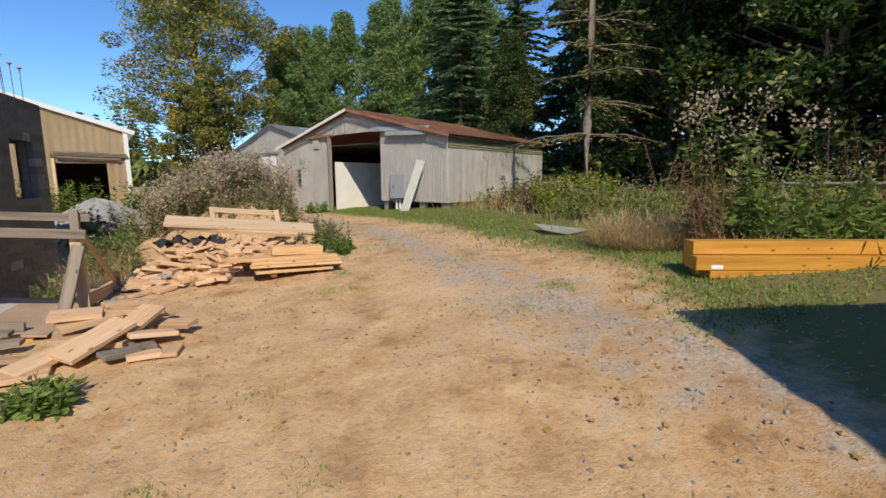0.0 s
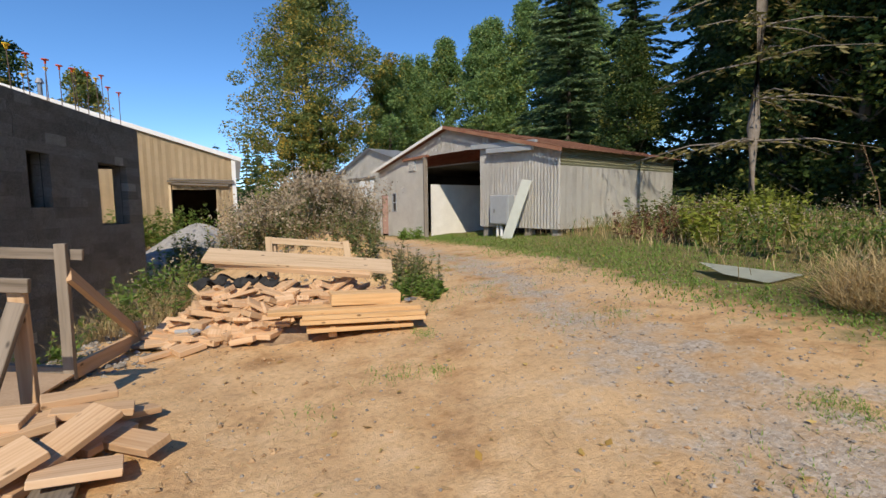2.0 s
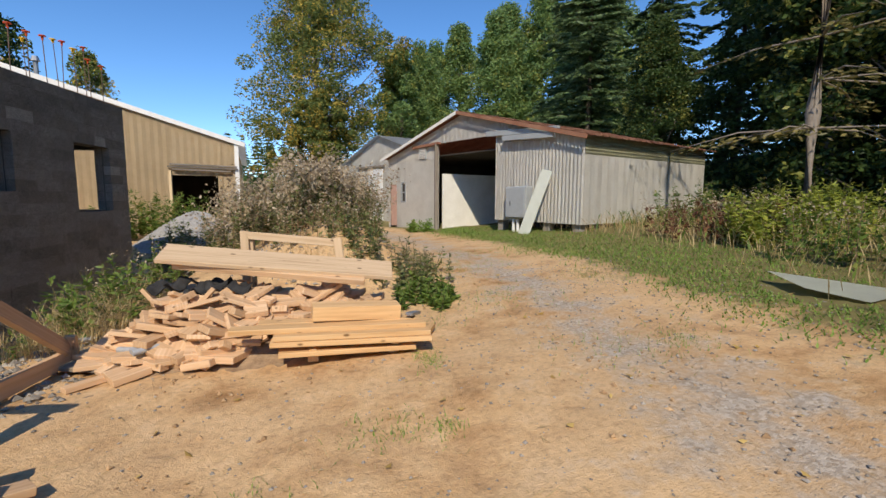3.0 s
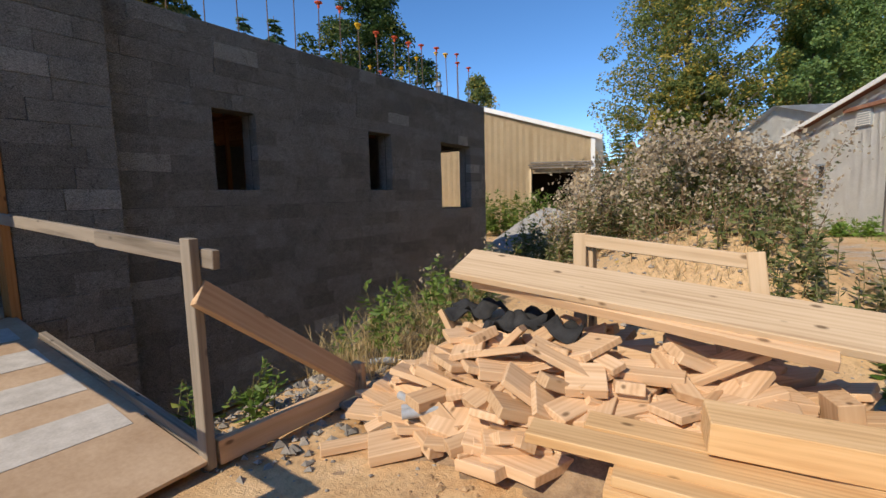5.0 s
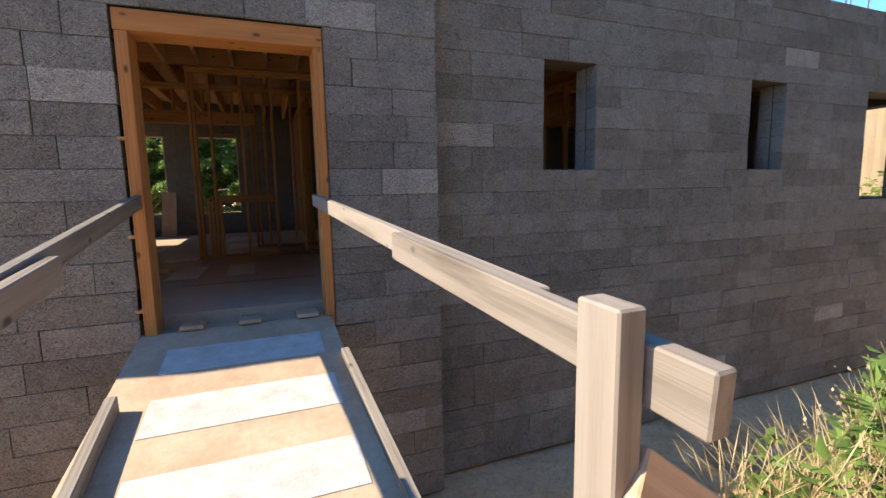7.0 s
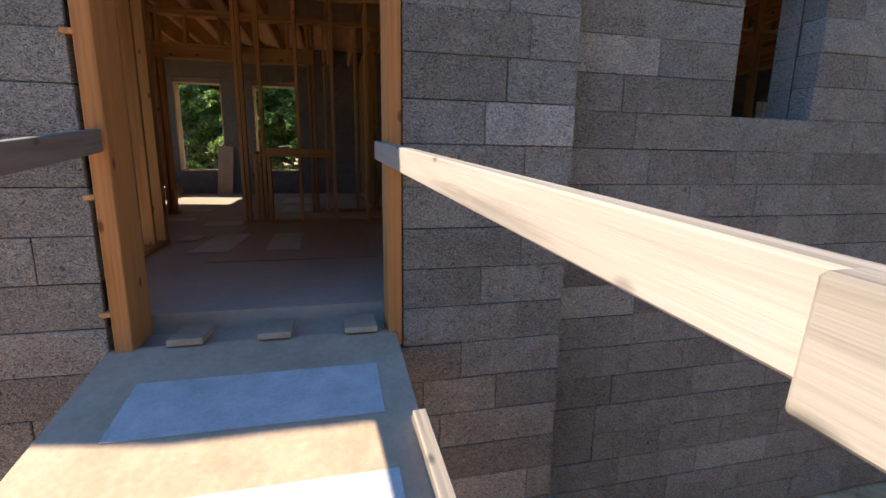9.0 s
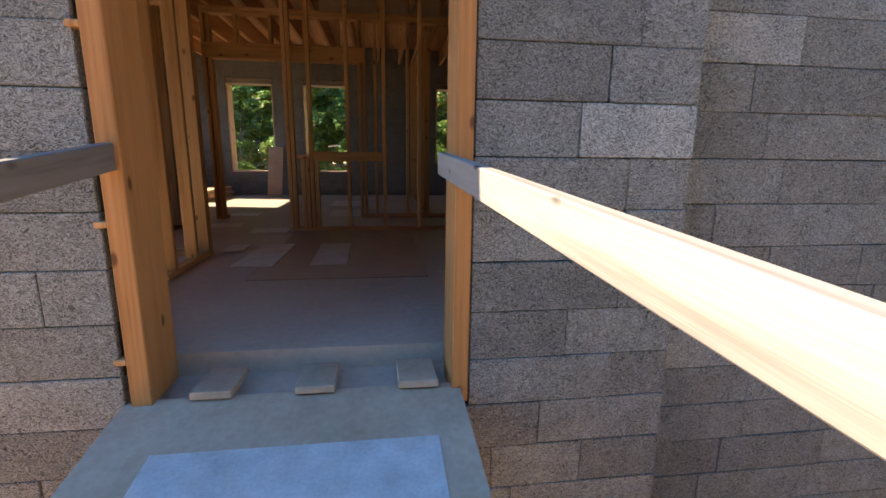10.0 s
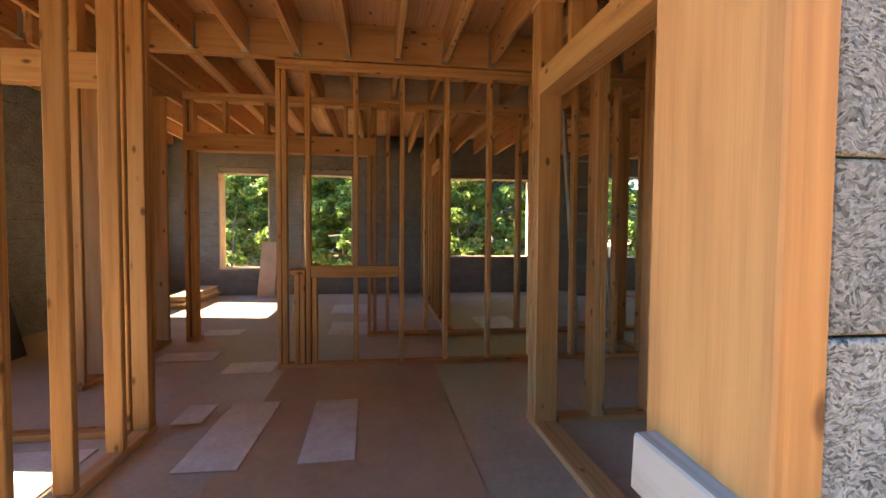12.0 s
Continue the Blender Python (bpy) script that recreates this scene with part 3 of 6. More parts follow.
# hand rails of the ramp
rail_n = thing("handrail", "rough sawn plank handrail nailed to post and jamb", "handrail", (-2.0, 7.45, 0.0), group="ramp handrails")
beam("post", (-1.81, 7.41, 0.0), (-1.79, 7.40, 1.22), 0.05, 0.09, M_PALE, rail_n, up=(1, 0, 0.1))
beam("rail", (-1.65, 7.455, 1.112), (-2.84, 7.375, 1.193), 0.04, 0.095, M_PALE, rail_n)
beam("rail", (-2.06, 7.464, 1.137), (-4.98, 7.315, 1.33), 0.04, 0.09, M_PALE, rail_n)
beam("brace", (-1.75, 7.40, 0.95), (-1.72, 8.40, 0.16), 0.14, 0.045, M_CEDAR, rail_n, up=(1, 0, 0.45))
beam("stake", (-1.70, 8.45, -0.05), (-1.70, 8.43, 0.27), 0.04, 0.09, M_CEDAR, rail_n, up=(1, 0, 0))
beam("sill_board", (-1.80, 7.46, 0.06), (-1.72, 8.42, 0.08), 0.05, 0.14, M_CEDAR, rail_n)
rail_s = thing("handrail", "weathered plank handrail nailed to door jamb and post", "handrail", (-1.65, 6.2, 0.0), group="ramp handrails")
beam("post", (-1.48, 6.42, -0.05), (-1.50, 6.42, 1.02), 0.05, 0.10, M_CEDAR, rail_s, up=(1, 0, 0.1))
beam("rail", (-1.39, 6.37, 1.01), (-3.1, 6.30, 1.15), 0.04, 0.095, M_PALE, rail_s)
beam("rail", (-2.7, 6.27, 1.13), (-4.91, 6.175, 1.36), 0.04, 0.088, M_GREYWOOD, rail_s)
beam("brace", (-1.46, 6.36, 0.90), (-1.62, 6.06, 0.02), 0.045, 0.11, M_PALE, rail_s, up=(1, 0, 0))

# ---- framing inside ----
PLATE_T = 0.04


def stud_wall(name, label, axis, at, lo, hi, studs, thick=0.14, top=3.07, bottom=True, header=None, stud_w=0.038):
    """A stud wall; axis 'x' runs along x at y = at, axis 'y' along y at x = at."""
    mid = (lo + hi) / 2
    t = thing(name, label, "stud wall", (mid, at, FLOOR) if axis == "x" else (at, mid, FLOOR), kind="structure")

    def pt(s, z):
        return (s, at, z) if axis == "x" else (at, s, z)

    across = (0, 1, 0) if axis == "x" else (1, 0, 0)
    if bottom:
        for a, b in (bottom if isinstance(bottom, list) else [(lo, hi)]):
            beam("bottom_plate", pt(a, FLOOR + 0.021), pt(b, FLOOR + 0.021), thick, 0.038, M_FIR, t)
    beam("top_plate", pt(lo, top - 0.06), pt(hi, top - 0.06), thick, 0.038, M_FIR, t)
    beam("top_plate", pt(lo, top - 0.02), pt(hi, top - 0.02), thick, 0.038, M_FIR, t)
    for s in studs:
        beam("stud", pt(s, FLOOR + 0.042), pt(s, top - 0.082), stud_w, thick - 0.004, M_FIR, t, up=across)
    if header:
        a, b, z0, z1 = header
        beam("header", pt(a, (z0 + z1) / 2), pt(b, (z0 + z1) / 2), thick + 0.004, z1 - z0, M_FIR, t)
        s = a + 0.4
        while s < b - 0.1:
            beam("cripple", pt(s, z1 + 0.002), pt(s, top - 0.082), stud_w, thick - 0.004, M_FIR, t, up=across)
            s += 0.406
    return t


mid_wall = stud_wall("partition_1", "open fir stud partition under the joist beam", "y", -8.32, 6.08, 11.2,
                     [6.10, 6.145, 6.335, 6.727, 7.117, 7.50, 7.885, 8.28, 8.68, 9.09, 9.5, 9.9, 10.3, 10.7, 11.1], thick=0.09)
beam("half_wall_rail", (-8.26, 6.36, 1.325), (-8.26, 7.09, 1.325), 0.03, 0.10, M_FIR, mid_wall)
for yy in (6.24, 6.285, 6.385):
    beam("half_post", (-8.32, yy, FLOOR + 0.042), (-8.32, yy, 1.30), 0.04, 0.086, M_FIR, mid_wall, up=(1, 0, 0))
beam("half_plate", (-8.32, 6.19, 1.32), (-8.32, 6.31, 1.32), 0.12, 0.038, M_FIR, mid_wall)
stud_wall("partition_2", "open fir stud partition with wide header opening", "y", -9.42, 4.95, 10.2,
          [4.97, 5.03, 6.82, 6.88, 7.02, 7.44, 8.5, 8.95, 9.4, 9.8], thick=0.14, header=(4.95, 6.89, 2.48, 2.66), bottom=[(4.95, 5.08), (6.80, 10.2)])
stud_wall("partition_3", "open fir stud partition beside the hallway", "x", 5.60, -7.16, -5.25, [-5.3, -5.72, -6.1, -6.45, -6.83, -7.09, -7.135], thick=0.09)
stud_wall("partition_4", "open fir stud partition with door header", "y", -7.12, 3.25, 5.55, [3.3, 3.75, 4.3, 4.88, 5.52], thick=0.09, header=(4.90, 5.50, 2.45, 2.62), bottom=[(3.25, 5.55)])
stud_wall("partition_5", "open fir stud partition along the corridor", "x", 4.75, -9.35, -7.9, [-7.95, -8.2, -8.25, -8.6, -9.0, -9.3], thick=0.14)
stud_wall("partition_6", "open fir stud partition with door header beside doorway", "x", 7.90, -7.06, -5.15, [-7.02, -6.97, -6.92, -5.2], thick=0.14, header=(-6.9, -5.2, 2.46, 2.60), bottom=[(-7.06, -5.2)])
stud_wall("partition_10", "open fir stud partition across the side room", "y", -7.0, 8.0, 9.2, [8.23, 8.27, 8.6, 8.98], thick=0.12)
stud_wall("partition_7", "open fir stud partition further inside", "x", 9.4, -9.3, -5.4, [-5.5, -5.9, -6.3, -6.7, -7.2, -7.5, -7.55, -7.95, -8.35, -8.8], thick=0.14)
stud_wall("partition_8", "open fir stud partition between rear rooms", "x", 7.72, -12.7, -9.55, [-9.7, -10.1, -10.5, -10.9, -11.3, -11.7, -12.1, -12.5], thick=0.09, header=(-10.9, -10.1, 2.45, 2.6))
stud_wall("partition_9", "open fir stud partition in the far room", "x", 11.4, -12.6, -5.4, [-5.6, -6.2, -6.8, -7.4, -8.0, -8.6, -9.2, -9.8, -10.4, -11.0], thick=0.09)

# beam and joists
main_beam = thing("ceiling_beam", "deep laminated fir beam carrying the joists", "beam", (-8.29, 9, 3.1), kind="structure")
beam("beam", (-8.32, 4.6, 3.235), (-8.32, 15.95, 3.235), 0.09, 0.30, M_FIR, main_beam)
rear_beam = thing("ceiling_beam", "deep sheathed box beam above the rear partition", "beam", (-9.46, 8, 3.1), kind="structure")
beam("beam", (-9.46, 6.35, 3.19), (-9.46, 8.6, 3.19), 0.06, 0.28, M_PLY, rear_beam)
y = 3.42
k = 0
while y < 15.95:
    j = beam("joist", (-8.272, y, 3.245), (-5.10 if y < 8.2 else -5.31, y, 3.245), 0.045, 0.28, M_FIR, None)
    tagged(j, "rough fir ceiling joist hung from the beam", "joist", group="ceiling joists", kind="structure")
    h = bmesh.new()
    add_box(h, -8.272, -8.22, y - 0.0275, y - 0.0235, 3.10, 3.30)
    add_box(h, -8.272, -8.22, y + 0.0235, y + 0.0275, 3.10, 3.30)
    add_box(h, -8.272, -8.22, y - 0.0275, y + 0.0275, 3.098, 3.103)
    part("hanger", h, M_STEEL, j, "galvanised joist hanger")
    j = beam("joist", (X_BACK + 0.02, y, 3.245), (-8.368, y, 3.245), 0.045, 0.28, M_FIR, None)
    tagged(j, "rough fir ceiling joist hung from the beam", "joist", group="ceiling joists", kind="structure")
    y += 0.406


# ---- timber in the yard ----
def loose_board(l, w, t, m, material, name, label, category, group):
    return tagged(place(name, board_mesh(l, w, t, material, 0.004, name), None, m), label, category, group)


def skew_mesh(l, w, t, cut, material, name):
    """An offcut whose ends are sawn at an angle."""
    bm = box_bm(-l / 2, l / 2, -w / 2, w / 2, -t / 2, t / 2)
    for v in bm.verts:
        if v.co.x > 0:
            v.co.x += cut * v.co.y / w
    bmesh.ops.bevel(bm, geom=bm.edges[:], offset=0.004, segments=1, affect="EDGES")
    return mesh_of(bm, name, material)


CUTS = []
crng = random.Random(21)
for k in range(26):
    l, w = crng.uniform(0.2, 0.5), crng.choice((0.09, 0.09, 0.14, 0.14, 0.19, 0.24))
    t = crng.choice((0.04, 0.04, 0.04, 0.06))
    CUTS.append((skew_mesh(l, w, t, crng.choice((0, 0, 0.05, -0.06, 0.1)), M_CEDAR, "offcut"), l, w, t))


def pile_height(x, y):
    """The body of the big offcut heap above the ground."""
    a = math.exp(-((x + 0.6) / 0.72) ** 4) * math.exp(-((y - 8.82) / 0.56) ** 4) * 0.5
    b = math.exp(-((x - 0.25) / 0.7) ** 4) * math.exp(-((y - 8.9) / 0.45) ** 4) * 0.4
    return max(a, b)


OFFCUT = "pale orange sawn timber offcut lying in a heap"
for k in range(330):
    x, y = crng.uniform(-1.5, 1.0), crng.uniform(8.0, 9.4)
    h = pile_height(x, y)
    if h < 0.05 and crng.random() < 0.85:
        continue
    if y < 8.42 and x > -0.12:
        continue
    me, l, w, t = crng.choice(CUTS)
    z = gz(x, y) + h * crng.uniform(0.55, 1.08) + t / 2 + 0.012
    tilt = 6 if h < 0.08 else 15
    m = pose(x, y, z, crng.gauss(8 if h > 0.1 else 0, tilt), crng.gauss(0, tilt), crng.choice((crng.gauss(25, 25), crng.gauss(25, 25), crng.uniform(0, 360))))
    tagged(place("offcut", me, None, m), OFFCUT, "timber offcut", "offcuts in the big heap")
core_v = [(x, y, gz(x, y) + 0.72 * pile_height(x, y) - 0.012) for y in np.arange(7.6, 9.75, 0.1) for x in np.arange(-2.0, 1.4, 0.1)]
nx_, ny_ = len(np.arange(-2.0, 1.4, 0.1)), len(np.arange(7.6, 9.75, 0.1))
core_f = [(j * nx_ + i, j * nx_ + i + 1, (j + 1) * nx_ + i + 1, (j + 1) * nx_ + i) for j in range(ny_ - 1) for i in range(nx_ - 1)]
M_CHIPS = plain("sawdust_and_bark_litter", (0.20, 0.13, 0.08), (0.40, 0.28, 0.17), 14, 0.95, 0.6, fine=70, vary=0)
tagged(new("sawdust", raw_mesh("sawdust", core_v, core_f, M_CHIPS, True)), "brown sawdust and bark litter under the offcuts", "sawdust", kind="stuff")

# stacked planks before the heap
M_STACK = timber("honey_fir_planks", (0.80, 0.55, 0.30), (0.70, 0.45, 0.22), (0.52, 0.30, 0.13), vary=0.2)
STACK = "sawn fir plank in a low neat stack"
for x0, x1, y, z, w, t in (
        (0.16, 1.33, 8.00, 0.155, 0.15, 0.042), (0.20, 1.30, 8.17, 0.155, 0.15, 0.042),
        (0.10, 1.47, 7.98, 0.245, 0.16, 0.042), (0.14, 1.42, 8.16, 0.245, 0.16, 0.042), (0.10, 1.40, 8.34, 0.245, 0.16, 0.042),
        (0.12, 1.46, 8.02, 0.292, 0.19, 0.045), (0.05, 1.42, 8.24, 0.292, 0.19, 0.045),
        (-0.24, 1.43, 8.07, 0.340, 0.15, 0.045), (-0.05, 1.36, 8.24, 0.340, 0.15, 0.045)):
    loose_board(x1 - x0, w, t, pose((x0 + x1) / 2, y + 0.03, z + 0.02, 0, 1.5, crng.gauss(8, 0.9)), M_STACK, "plank", STACK, "plank", "planks in the low stack")
for x, y in ((0.42, 8.12), (1.12, 8.22)):
    loose_board(0.30, 0.09, 0.05, pose(x, y + 0.04, 0.105 if x < 1 else 0.125, 0, 0, 96), M_STACK, "bearer", "short timber bearer under the plank stack", "bearer", "stack bearers")
    loose_board(0.40, 0.06, 0.02, pose(x, y + 0.02, 0.205, 0, 0, 98), M_STACK, "spacer", "thin lath spacer between the stacked planks", "lath", "stack spacers")
loose_board(0.80, 0.20, 0.13, pose(0.80, 8.29, 0.455, 3, 3, 12), M_STACK, "timber_block", "thick short fir beam lying on the stack", "timber", "")
loose_board(0.34, 0.06, 0.05, pose(1.50, 8.55, 0.16, 0, 0, 70), M_STACK, "plank", "short fir lath beside the plank stack", "plank", "")
loose_board(0.20, 0.07, 0.03, pose(1.33, 8.33, 0.40, 0, 8, 60), M_STEEL, "joist_hanger", "galvanised steel joist hanger lying on the plank stack", "bracket", "")
for x, y, a, l in ((-1.35, 8.62, 42, 0.8), (-1.2, 8.5, 55, 0.7), (-1.5, 8.72, 36, 0.8), (-1.35, 8.42, 20, 0.6), (-1.0, 8.28, -14, 0.62), (-0.75, 8.2, -22, 0.5)):
    loose_board(l, 0.09, 0.04, pose(x, y, gz(x, y) + 0.10, crng.gauss(0, 8), -10, a), M_CEDAR, "plank", "narrow fir batten lying across the heap edge", "plank", "battens at the heap edge")
loose_board(0.62, 0.2, 0.035, pose(-1.42, 8.28, 0.03, 2, 0, -14), M_GREYWOOD, "plank", "grey weathered board flat on the dirt", "plank", "")
loose_board(0.30, 0.09, 0.045, pose(-1.33, 7.95, gz(-1.33, 7.95) + 0.03, 0, 0, 52), M_CEDAR, "offcut", "single fir offcut lying on bare dirt", "timber offcut", "")

# long planks resting on the heap
beam_l = thing("long_plank", "long wide weathered plank resting across the offcut heap", "plank", (0, 8.75, 0.8), "long planks on the heap")
beam("board", (-1.10, 8.86, 0.945), (1.15, 8.94, 0.715), 0.34, 0.045, M_PALETAN, beam_l, up=(0, -0.35, 0.94))
beam_l = thing("long_plank", "long reddish plank under the weathered plank", "plank", (0, 8.75, 0.75), "long planks on the heap")
beam("board", (-0.97, 8.90, 0.868), (0.87, 8.84, 0.675), 0.27, 0.06, M_CEDAR, beam_l, up=(0, -0.35, 0.94))
for x, y in ((-0.75, 8.95), (0.55, 8.95), (0.9, 8.8)):
    z0 = gz(x, y) + 0.1
    loose_board(0.30, 0.16, 0.10, pose(x, y, z0 + 0.16, 0, 82, 20), M_CEDAR, "prop", "stout upright offcut propping the long planks", "timber offcut", "props under the planks")

# open timber frame behind the heap
frm = thing("trestle", "pale open timber frame standing behind the heap", "frame", (0, 9.4, 0.05))
beam("rail", (-0.44, 9.44, 1.065), (0.52, 9.32, 0.985), 0.04, 0.085, M_PALETAN, frm)
beam("leg", (-0.475, 9.44, 1.115), (-0.45, 9.40, gz(-0.45, 9.4) - 0.02), 0.04, 0.09, M_PALETAN, frm, up=(1, 0, 0.05))
beam("leg", (-0.41, 9.50, 1.03), (-0.39, 9.5, gz(-0.39, 9.5) - 0.02), 0.04, 0.09, M_PALETAN, frm, up=(0, 1, 0.05))
beam("leg", (0.55, 9.31, 1.04), (0.68, 9.18, gz(0.68, 9.18) - 0.02), 0.04, 0.09, M_PALETAN, frm, up=(1, 0, 0.05))


# roofing felt on the heap
def felt(x, y, z, w, d, turn, seed):
    r = random.Random(seed)
    n = 9
    vs, fs = [], []
    ph = [r.uniform(0, 6) for _ in range(6)]
    for j in range(n):
        for i in range(n):
            u, v = (i / (n - 1) - 0.5), (j / (n - 1) - 0.5)
            hz = 0.05 * math.sin(7 * u + ph[0]) * math.cos(5 * v + ph[1]) + 0.05 * math.cos(9 * v + ph[2]) * (0.5 + u) - 0.10 * (u * u + v * v)
            vs.append((u * w + 0.03 * math.sin(6 * v + ph[3]), v * d + 0.03 * math.sin(5 * u + ph[4]), hz))
    fs = [(j * n + i, j * n + i + 1, (j + 1) * n + i + 1, (j + 1) * n + i) for j in range(n - 1) for i in range(n - 1)]
    me = raw_mesh("felt", vs, fs, M_FELT, True)
    ob = place("roofing_felt", me, None, pose(x, y, z, r.gauss(0, 10), r.gauss(0, 10), turn))
    md = ob.modifiers.new("thick", "SOLIDIFY")
    md.thickness = 0.006
    tagged(ob, "crumpled scrap of black roofing felt on the offcuts", "roofing felt", "felt scraps")


for k, (x, y, z, w, d, a) in enumerate(((-1.12, 9.0, 0.56, 0.40, 0.5, 20), (-0.92, 8.95, 0.60, 0.42, 0.5, 75), (-0.58, 8.86, 0.58, 0.5, 0.36, 10), (-0.34, 8.80, 0.57, 0.5, 0.3, -20), (-0.72, 8.72, 0.55, 0.34, 0.26, 50))):
    felt(x - 0.05, y + 0.03, z + 0.05, w * 0.55, d * 0.5, a, 40 + k)

# spent caulking tubes
for x, y, z, a in ((-1.0, 8.22, 0.2, 40), (-0.96, 8.17, 0.2, 44), (-1.98, 9.0, 0.05, 30), (-1.2, 8.36, 0.14, -20)):
    t = thing("caulking_tube", "empty grey plastic caulking tube on the rubble", "tube", (x, y, z), "spent tubes")
    d = Vector((math.cos(radians(a)), math.sin(radians(a)), 0.05)) * 0.11
    c = Vector((x, y, max(z, gz(x, y) + 0.03)))
    body = part("body", stick_bm(c - d, c + d, 0.026, 0.026, 14), M_TUBE, t, smooth=False)
    part("nozzle", stick_bm(c + d, c + d * 1.35, 0.012, 0.004, 8), M_TRIM, t)

# ---- small heap of wide offcuts beside the ramp ----
SMALL = "wide orange sawn board offcut in a loose heap"
for l, w, t, x, y, z, rx, ry, rz in (
        (0.62, 0.26, 0.045, -1.33, 5.22, 0.17, 8, -14, 52), (0.60, 0.25, 0.045, -1.62, 5.12, 0.10, 4, -8, 48), (0.42, 0.26, 0.05, -1.62, 5.78, 0.27, 4, 3, 12),
        (0.5, 0.22, 0.05, -1.5, 5.72, 0.20, 3, -4, 30), (0.40, 0.22, 0.045, -0.93, 5.40, 0.11, -5, 9, 24), (0.44, 0.16, 0.05, -0.80, 5.72, 0.10, 10, -4, -32),
        (0.46, 0.24, 0.045, -1.08, 5.62, 0.20, 6, -18, 60), (0.34, 0.16, 0.045, -1.08, 5.02, 0.08, 3, 6, 38), (0.26, 0.15, 0.045, -0.92, 4.98, 0.045, 0, 3, 15),
        (0.24, 0.14, 0.04, -0.72, 5.05, 0.03, 0, 0, 85), (0.40, 0.15, 0.05, -1.28, 6.08, 0.27, 5, 5, 34), (0.44, 0.16, 0.05, -1.15, 5.98, 0.20, 0, 9, 22),
        (0.40, 0.20, 0.05, -1.35, 5.92, 0.14, 0, -6, -20), (0.36, 0.2, 0.05, -1.05, 5.85, 0.08, 8, 0, 70), (0.5, 0.22, 0.05, -1.5, 5.55, 0.09, 0, 4, 5),
        (0.4, 0.2, 0.05, -1.2, 5.45, 0.06, 0, 4, 80), (0.3, 0.14, 0.04, -1.95, 5.28, 0.06, 0, 15, 40), (0.7, 0.2, 0.045, -1.9, 4.85, 0.05, 2, 2, 12),
        (0.32, 0.2, 0.045, -1.0, 5.3, 0.04, 0, 3, 110), (0.28, 0.12, 0.045, -0.98, 6.15, 0.10, 0, 10, 50)):
    loose_board(l, w, t, pose(x + 0.2, y + 0.17, z + gz(x, y) * 0.7, rx, ry, rz), M_GREYWOOD if (l, w) in ((0.34, 0.16), (0.32, 0.2)) else M_CEDAR, "offcut", SMALL, "timber offcut", "offcuts in the small heap")
loose_board(1.6, 0.14, 0.04, pose(-2.6, 5.78, 0.10, 0, 0, 3), M_PALE, "plank", "weathered plank lying beside the ramp", "plank", "planks beside the ramp")
loose_board(1.5, 0.14, 0.04, pose(-2.7, 5.98, 0.14, 0, 0, 2), M_GREYWOOD, "plank", "weathered plank lying beside the ramp", "plank", "planks beside the ramp")

# ---- glulam beams on the verge ----
GD = Vector((0.91, -0.41, 0)).normalized()
G0 = Vector((4.84, 4.36, 0))
gl = "long honey-coloured laminated beam stacked on the grass"
gz0 = 0.43
for k, (shift, back, z, h, w) in enumerate(((0.16, 0.0, 0.0, 0.09, 0.14), (0.10, 0.16, 0.0, 0.09, 0.14), (0.0, 0.0, 0.095, 0.155, 0.14), (0.02, 0.155, 0.095, 0.155, 0.14), (0.03, 0.14, 0.255, 0.15, 0.14), (0.06, 0.29, 0.10, 0.30, 0.12))):
    n = Vector((0.36, 0.93, 0))
    a = G0 + GD * shift + n * back + Vector((0, 0, gz0 + z + h / 2))
    t = thing("glulam_beam", gl, "beam", a, "stack of laminated beams")
    beam("timber", a, a + GD * 5.4, w, h, M_GLULAM, t)
tag = G0 + GD * 0.16 - Vector((0.36, 0.93, 0)) * 0.073 + Vector((0, 0, gz0 + 0.135))
tg = thing("paper_tag", "white paper tag stapled on the beam", "label", tag)
beam("sheet", tag, tag + GD * 0.13, 0.004, 0.045, M_WASTE, tg)
for s in (0.8, 3.0, 4.8):
    a = G0 + GD * s + Vector((0, 0, 0))
    n = Vector((0.36, 0.93, 0))
    p0, p1 = a - n * 0.1, a + n * 0.4
    t = thing("bearer", "short timber bearer under the stacked beams", "bearer", p0, "bearers")
    zz = gz0 - 0.03
    beam("timber", (p0.x, p0.y, zz), (p1.x, p1.y, zz), 0.09, 0.055, M_GREYWOOD, t)

# sheet on the grass, gravel heap, pole
pan = thing("wall_panel_sheet", "greenish white sheet lying in the grass", "panel", (5.7, 8.2, 0.5))
bm = bmesh.new()
q = [bm.verts.new(p) for p in ((5.62, 8.88, 0.64), (5.44, 8.2, 0.57), (5.60, 7.67, 0.53), (6.28, 7.82, 0.585))]
bm.faces.new(q)
bmesh.ops.solidify(bm, geom=bm.faces[:], thickness=0.02)
part("sheet", bm, M_SHEET, pan)
pole = thing("fence_pole", "pale horizontal pole among tall weeds", "pole", (8.5, 5.2, 1.4))
part("pole", stick_bm((8.35, 5.9, 1.46), (9.4, 2.6, 1.46), 0.03, 0.03, 8), M_PALE, pole)
for x, y in ((8.4, 5.7), (9.3, 2.9)):
    part("stake", stick_bm((x, y, gz(x, y) - 0.1), (x, y, 1.5), 0.03, 0.025, 8), M_GREYWOOD, pole)


